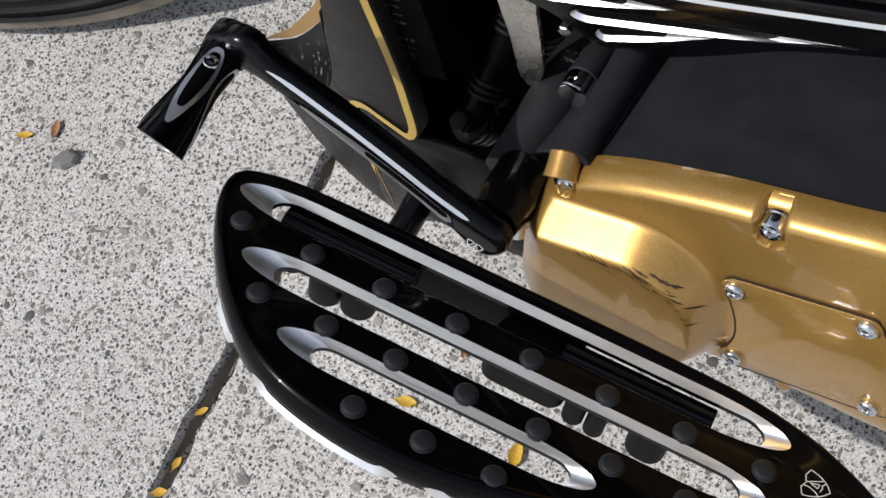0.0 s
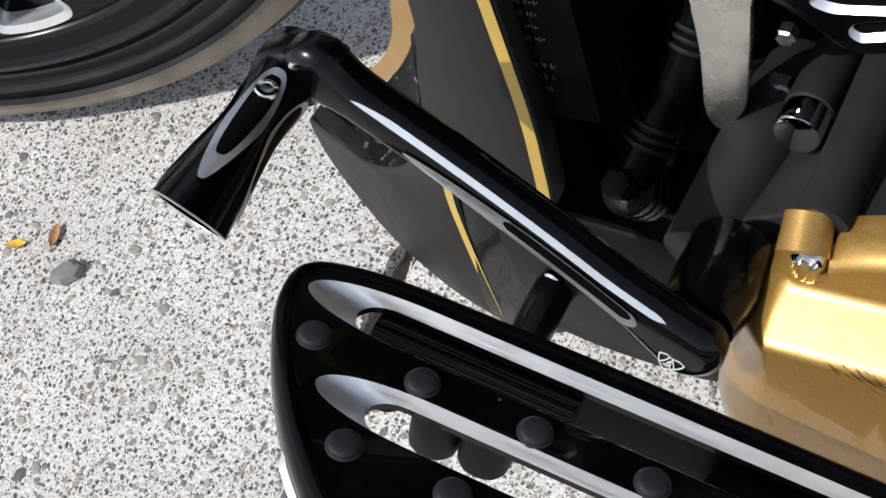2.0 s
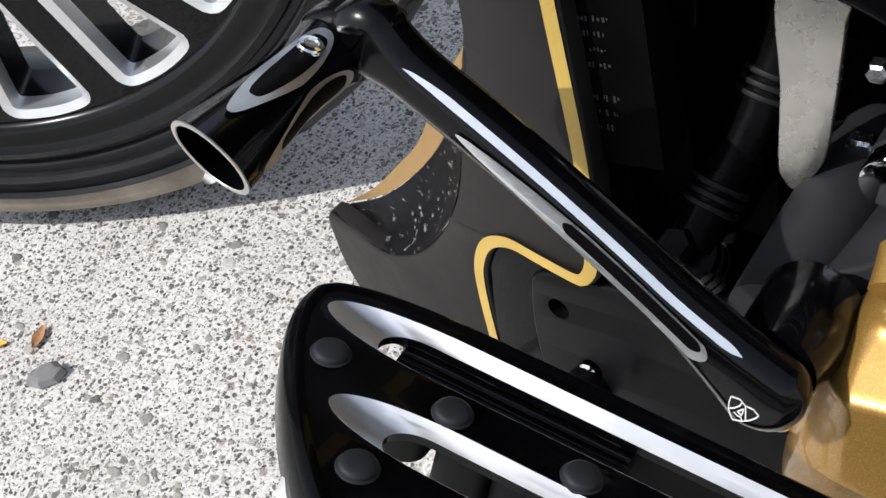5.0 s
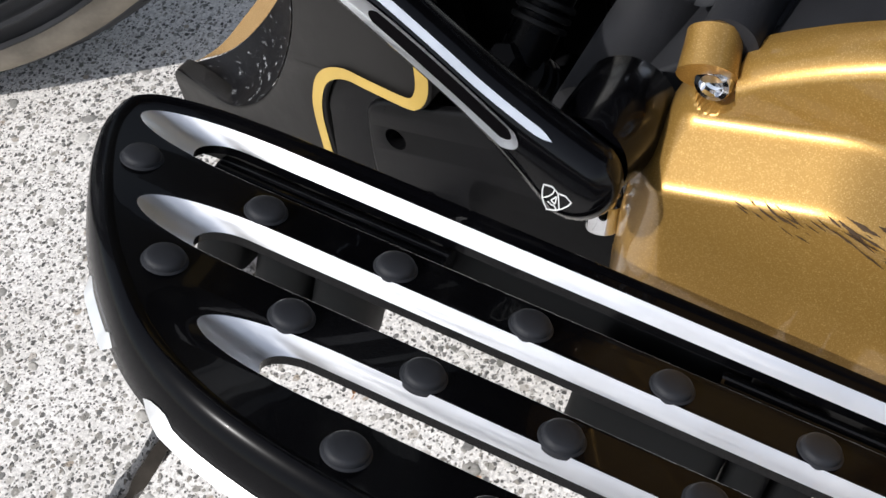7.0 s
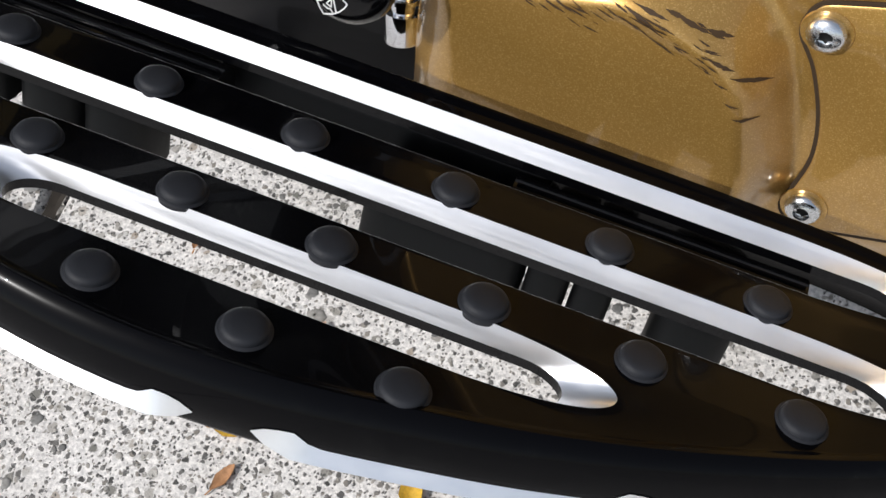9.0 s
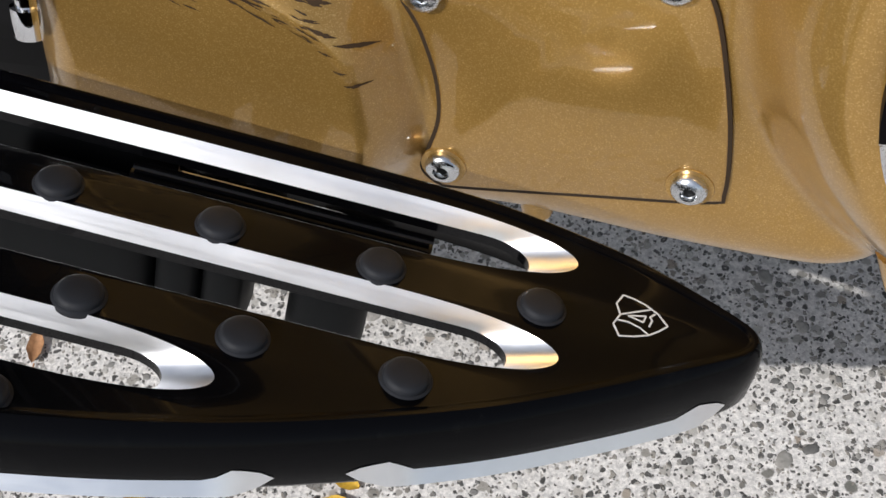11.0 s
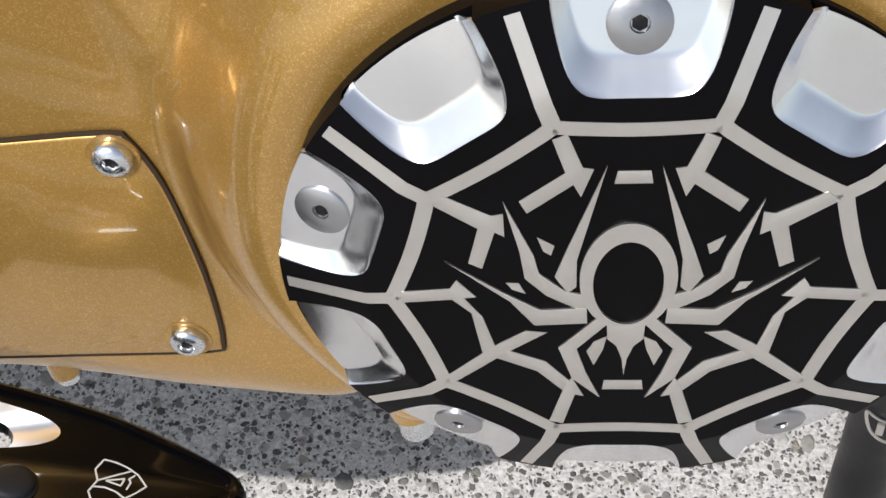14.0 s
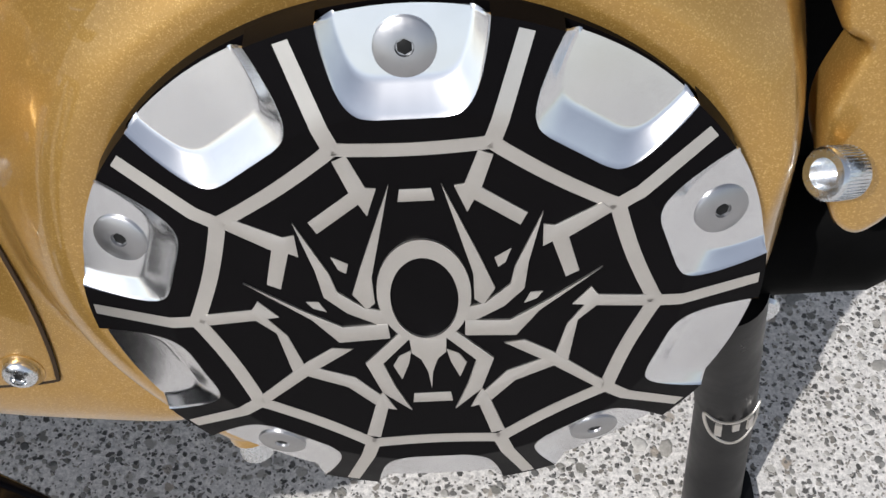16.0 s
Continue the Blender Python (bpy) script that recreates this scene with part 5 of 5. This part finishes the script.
# ---- front wheel ----
def front_wheel():
    theta = 0.411
    axle = Vector((-0.9079, 0.2625, 0.3219))
    n = Vector((math.sin(theta), -math.cos(theta), 0))
    m = BIKE.inverted() @ along(axle, axle + n)
    w, r0 = 0.050, 0.3219
    tread = []
    for k in range(25):
        a = math.pi * (k / 24 - 0.5) * 1.0
        tread.append((r0 - w * 0.98 + w * 0.98 * math.cos(a), w * 1.06 * math.sin(a)))
    prof = [(0.236, -0.030), (0.245, -0.044)] + tread[3:-3] + [(0.245, 0.044), (0.236, 0.030)]
    wheel = part("front_wheel", lathe(prof, 120, False, False), TYRE, bike, "front wheel with a dusty tyre and black machined spokes", m, 40)
    # dust on the shoulder, moulded ribs on the sidewall
    part("dusty_shoulder", lathe([(0.3010, 0.0455), (0.2965, 0.0484), (0.2910, 0.0500), (0.2850, 0.0500), (0.2800, 0.0490)], 120, False, False), TYRE_DUST, wheel, "dusty tyre shoulder", sharp=60)
    for rr, hh in ((0.279, 0.0526), (0.266, 0.0515), (0.254, 0.0482)):
        part("sidewall_rib", lathe([(rr - 0.0012, hh - 0.003), (rr - 0.0006, hh + 0.0010), (rr + 0.0006, hh + 0.0010), (rr + 0.0012, hh - 0.003)], 120, False, False), TYRE, wheel)
    rim = [(0.248, 0.0470), (0.246, 0.0505), (0.241, 0.0515), (0.2380, 0.0490), (0.2340, 0.0480), (0.2260, 0.0470), (0.2225, 0.0440), (0.2215, 0.0380), (0.2200, 0.0000), (0.2225, -0.0300), (0.2360, -0.0440), (0.246, -0.0445)]
    part("rim", lathe(rim, 120, False, False), GLOSS, wheel, "gloss-black rim", sharp=40)
    # dished disc with long windows between the spokes, their edges machined bright
    windows = []
    for k in range(16):
        a0 = 2 * math.pi * k / 16 + 0.10
        outline = spline([(0.1000, -0.0090), (0.1500, -0.0185), (0.2020, -0.0285), (0.2120, -0.0285), (0.2175, -0.0215), (0.2200, 0.0000), (0.2175, 0.0215), (0.2120, 0.0285), (0.2020, 0.0285), (0.1500, 0.0185), (0.1000, 0.0090), (0.0930, 0.0)], 72)
        windows.append([(r * math.cos(a0) - v * math.sin(a0), r * math.sin(a0) + v * math.cos(a0)) for r, v in outline])
    circle = [(0.2300 * math.cos(2 * math.pi * i / 120), 0.2300 * math.sin(2 * math.pi * i / 120)) for i in range(120)]
    part("spoke_disc", fill(circle, windows, 0.0425), GLOSS, wheel, "gloss-black disc of spokes")
    for hole in windows:
        part("machined_edge", bridge([[(*p, 0.0428) for p in inset(hole, -0.0006)], [(*p, 0.0405) for p in inset(hole, 0.0050)], [(*p, 0.0300) for p in inset(hole, 0.0062)]]), BEVEL, wheel, "bright machined window edge", sharp=60)
        part("window_wall", bridge([[(*p, 0.0300) for p in inset(hole, 0.0062)], [(*p, 0.0060) for p in inset(hole, 0.0064)]]), GLOSS, wheel)
    part("hub", lathe([(0.034, -0.05), (0.034, 0.045), (0.028, 0.052), (0.012, 0.053)], 48), GLOSS, wheel, "black hub")
    for k in range(30):
        groove = spline([(0.0, 0.008), (0.010, 0.018), (0.016, 0.034), (0.013, 0.044)], 10, False)
        pts = []
        for s, h in groove:
            a = h / (w * 1.06)
            hh = w * 1.06 * math.sin(a)
            rr = r0 - w * 0.98 + w * 0.98 * math.cos(a) + 0.0004
            phi = 2 * math.pi * k / 30 + s / r0
            pts.append((rr, phi, hh))
        rows = []
        for o in (-0.0022, 0.0022):
            rows.append([(r * math.cos(p + o / r0), r * math.sin(p + o / r0), h) for r, p, h in pts])
        part("tread_groove", bridge(rows, False), DARK, wheel)
    return wheel


front_wheel()


# ---- scuffs on the gold hump ----
def scuffs():
    rng = random.Random(11)
    ridge = spline([(-0.2900, 0.0205), (-0.2700, 0.0205), (-0.2500, 0.0195), (-0.2380, 0.0155), (-0.2290, 0.0070), (-0.2245, -0.0060), (-0.2235, -0.0200)], 60, False)
    for i in range(64):
        t = 0.06 + 0.62 * rng.random() ** 0.8 if i < 56 else rng.uniform(0.6, 0.95)
        x, z = ridge[int(t * 59)]
        drop = rng.random() ** 1.6 * 0.0105
        x, z = x - 0.6 * drop * max(0.0, t - 0.5) - 0.002, z + 0.0015 - drop
        L, wd = rng.uniform(0.0020, 0.0065), rng.uniform(0.00012, 0.00030)
        if i % 4 == 0:
            L, wd = rng.uniform(0.0065, 0.0120), rng.uniform(0.00030, 0.00055)
        a = radians(rng.uniform(-38, -24) - 18 * max(0.0, t - 0.5))
        rows = [[], [], []]
        for k in range(11):
            s = k / 10
            px, pz = x + L * s * math.cos(a), z + L * s * math.sin(a)
            ww = wd * math.sin(math.pi * min(max(s, 0.03), 0.97)) * rng.uniform(0.6, 1.35)
            for r, o in zip(rows, (ww, 0.0, -ww)):
                qx, qz = px - o * math.sin(a), pz + o * math.cos(a)
                r.append((qx, float(primary_depth(np.array(qx), np.array(qz))) - 0.0003, qz))
        part("paint_scuff", bridge(rows, False), SCRATCH, primary, "dark scuff through the paint" if i == 0 else "")


scuffs()


# ---- litter on the paving ----
LEAF = make_islands("dry_leaf", [(0.0, (0.62, 0.36, 0.03)), (0.5, (0.66, 0.42, 0.05)), (1.0, (0.45, 0.20, 0.04))], 0.6)
LEAF_BROWN = make_islands("brown_leaf", [(0.0, (0.36, 0.20, 0.12)), (1.0, (0.44, 0.22, 0.09))], 0.7)
STONE = make_matte("grey_stone", (0.22, 0.215, 0.21), 0.85, 300.0, 0.8, 0.35)
PEBBLE = make_islands("aggregate_pebbles", [(0.0, (0.11, 0.107, 0.103)), (0.35, (0.22, 0.213, 0.20)), (0.65, (0.34, 0.32, 0.29)), (0.85, (0.47, 0.45, 0.42)), (1.0, (0.58, 0.555, 0.52))], 0.75)


def leaf(x, y, size, turn, mat, curl=0.3, slim=0.42, seed=0):
    rng = random.Random(seed)
    rows = []
    for k in range(9):
        s = k / 8
        w = size * slim * math.sin(math.pi * min(max(s, 0.04), 0.96)) ** 0.75
        h = 0.0012 + size * curl * (0.5 - s) ** 2
        row = []
        for j in range(5):
            t = j / 4 * 2 - 1
            row.append(((s - 0.5) * size + rng.uniform(-1, 1) * size * 0.02, t * w * 0.5 + rng.uniform(-1, 1) * size * 0.02, h + abs(t) ** 1.5 * w * curl * 0.6))
        rows.append(row)
    top = bridge(rows, False)
    under = [(a, b, c - 0.0004) for a, b, c in top[0]], top[1]
    stem = tube([(-0.5 * size, 0, 0.0016), (-0.72 * size, 0.03 * size, 0.0012)], 0.0004, 6)
    ob = part("fallen_leaf", joined(top, under, stem), mat, None, "", pose(x, y, 0, 0, 0, turn), 80)
    tone = "brown curled" if mat is LEAF_BROWN else "dry yellow"
    return tagged(ob, tone + " fallen leaf lying on the concrete", "leaf", "fallen leaves")


for i, (x, y, size, turn, mat) in enumerate((
        (-0.8890, 0.1200, 0.019, 20, LEAF), (-0.8633, 0.1341, 0.021, 105, LEAF_BROWN), (-0.3795, 0.0260, 0.024, 95, LEAF), (-0.2927, 0.0446, 0.017, -20, LEAF),
        (-0.4639, 0.0096, 0.018, 65, LEAF_BROWN), (-0.4458, 0.0847, 0.020, 100, LEAF_BROWN), (-0.4700, 0.0318, 0.020, 10, LEAF), (-0.2926, 0.0325, 0.020, -10, LEAF),
        (-0.5274, 0.1197, 0.013, 95, LEAF_BROWN), (-0.6140, -0.0328, 0.013, 50, LEAF), (-0.6125, -0.0747, 0.013, 80, LEAF), (-0.6138, -0.0988, 0.015, 30, LEAF))):
    leaf(x, y, size * 0.82, turn, mat, 0.35 + 0.1 * (i % 3), 0.42 + 0.05 * (i % 4), i)


def loose_stone():
    rng = random.Random(2)
    loops = []
    corner = [rng.uniform(0.80, 1.18) for _ in range(7)]
    for s, h in ((0.92, -0.001), (1.0, 0.002), (0.90, 0.0062), (0.62, 0.0088), (0.30, 0.0096)):
        loops.append([(0.0118 * s * corner[i] * math.cos(2 * math.pi * i / 7) * rng.uniform(0.93, 1.05), 0.0082 * s * corner[i] * math.sin(2 * math.pi * i / 7) * rng.uniform(0.93, 1.05), h * rng.uniform(0.85, 1.1)) for i in range(7)])
    ob = part("loose_stone", bridge(loops, True, True, True), STONE, None, "", pose(-0.8387, 0.1119, 0, 0, 0, 35), 25)
    tagged(ob, "small grey broken stone lying on the concrete", "stone")


loose_stone()


def aggregate():
    """Pebbles standing a little proud of the worn paving, too many to count."""
    rng = random.Random(21)
    verts, faces = [], []
    for _ in range(15000):
        x, y = rng.uniform(-1.15, 0.30), rng.uniform(-0.24, 0.50)
        if abs(x + 0.6155) < 0.012:
            continue
        r = 0.0008 + 0.0016 * rng.random() ** 2.2 if rng.random() > 0.03 else rng.uniform(0.0030, 0.0058)
        h, a0, e = min(r * rng.uniform(0.10, 0.30), 0.0005), rng.uniform(0, 6.28), rng.uniform(0.6, 1.0)
        k, m = len(verts), 7
        for ring, hh in ((1.0, -0.0004), (0.86, h * 0.7), (0.45, h)):
            for i in range(m):
                a = 2 * math.pi * i / m
                px, py = r * ring * math.cos(a), r * e * ring * math.sin(a)
                j = rng.uniform(0.85, 1.15)
                verts.append((x + (px * math.cos(a0) - py * math.sin(a0)) * j, y + (px * math.sin(a0) + py * math.cos(a0)) * j, hh))
        for q in range(2):
            for i in range(m):
                n2 = (i + 1) % m
                faces.append((k + q * m + i, k + q * m + n2, k + (q + 1) * m + n2, k + (q + 1) * m + i))
        faces.append(tuple(k + 2 * m + i for i in range(m)))
    me = bpy.data.meshes.new("aggregate_pebbles")
    me.from_pydata(verts, [], faces)
    me.materials.append(PEBBLE)
    me.shade_smooth()
    tagged(new("aggregate_pebbles", me), "grey and brown pebbles set in the concrete paving", "pebbles", kind="stuff")


aggregate()
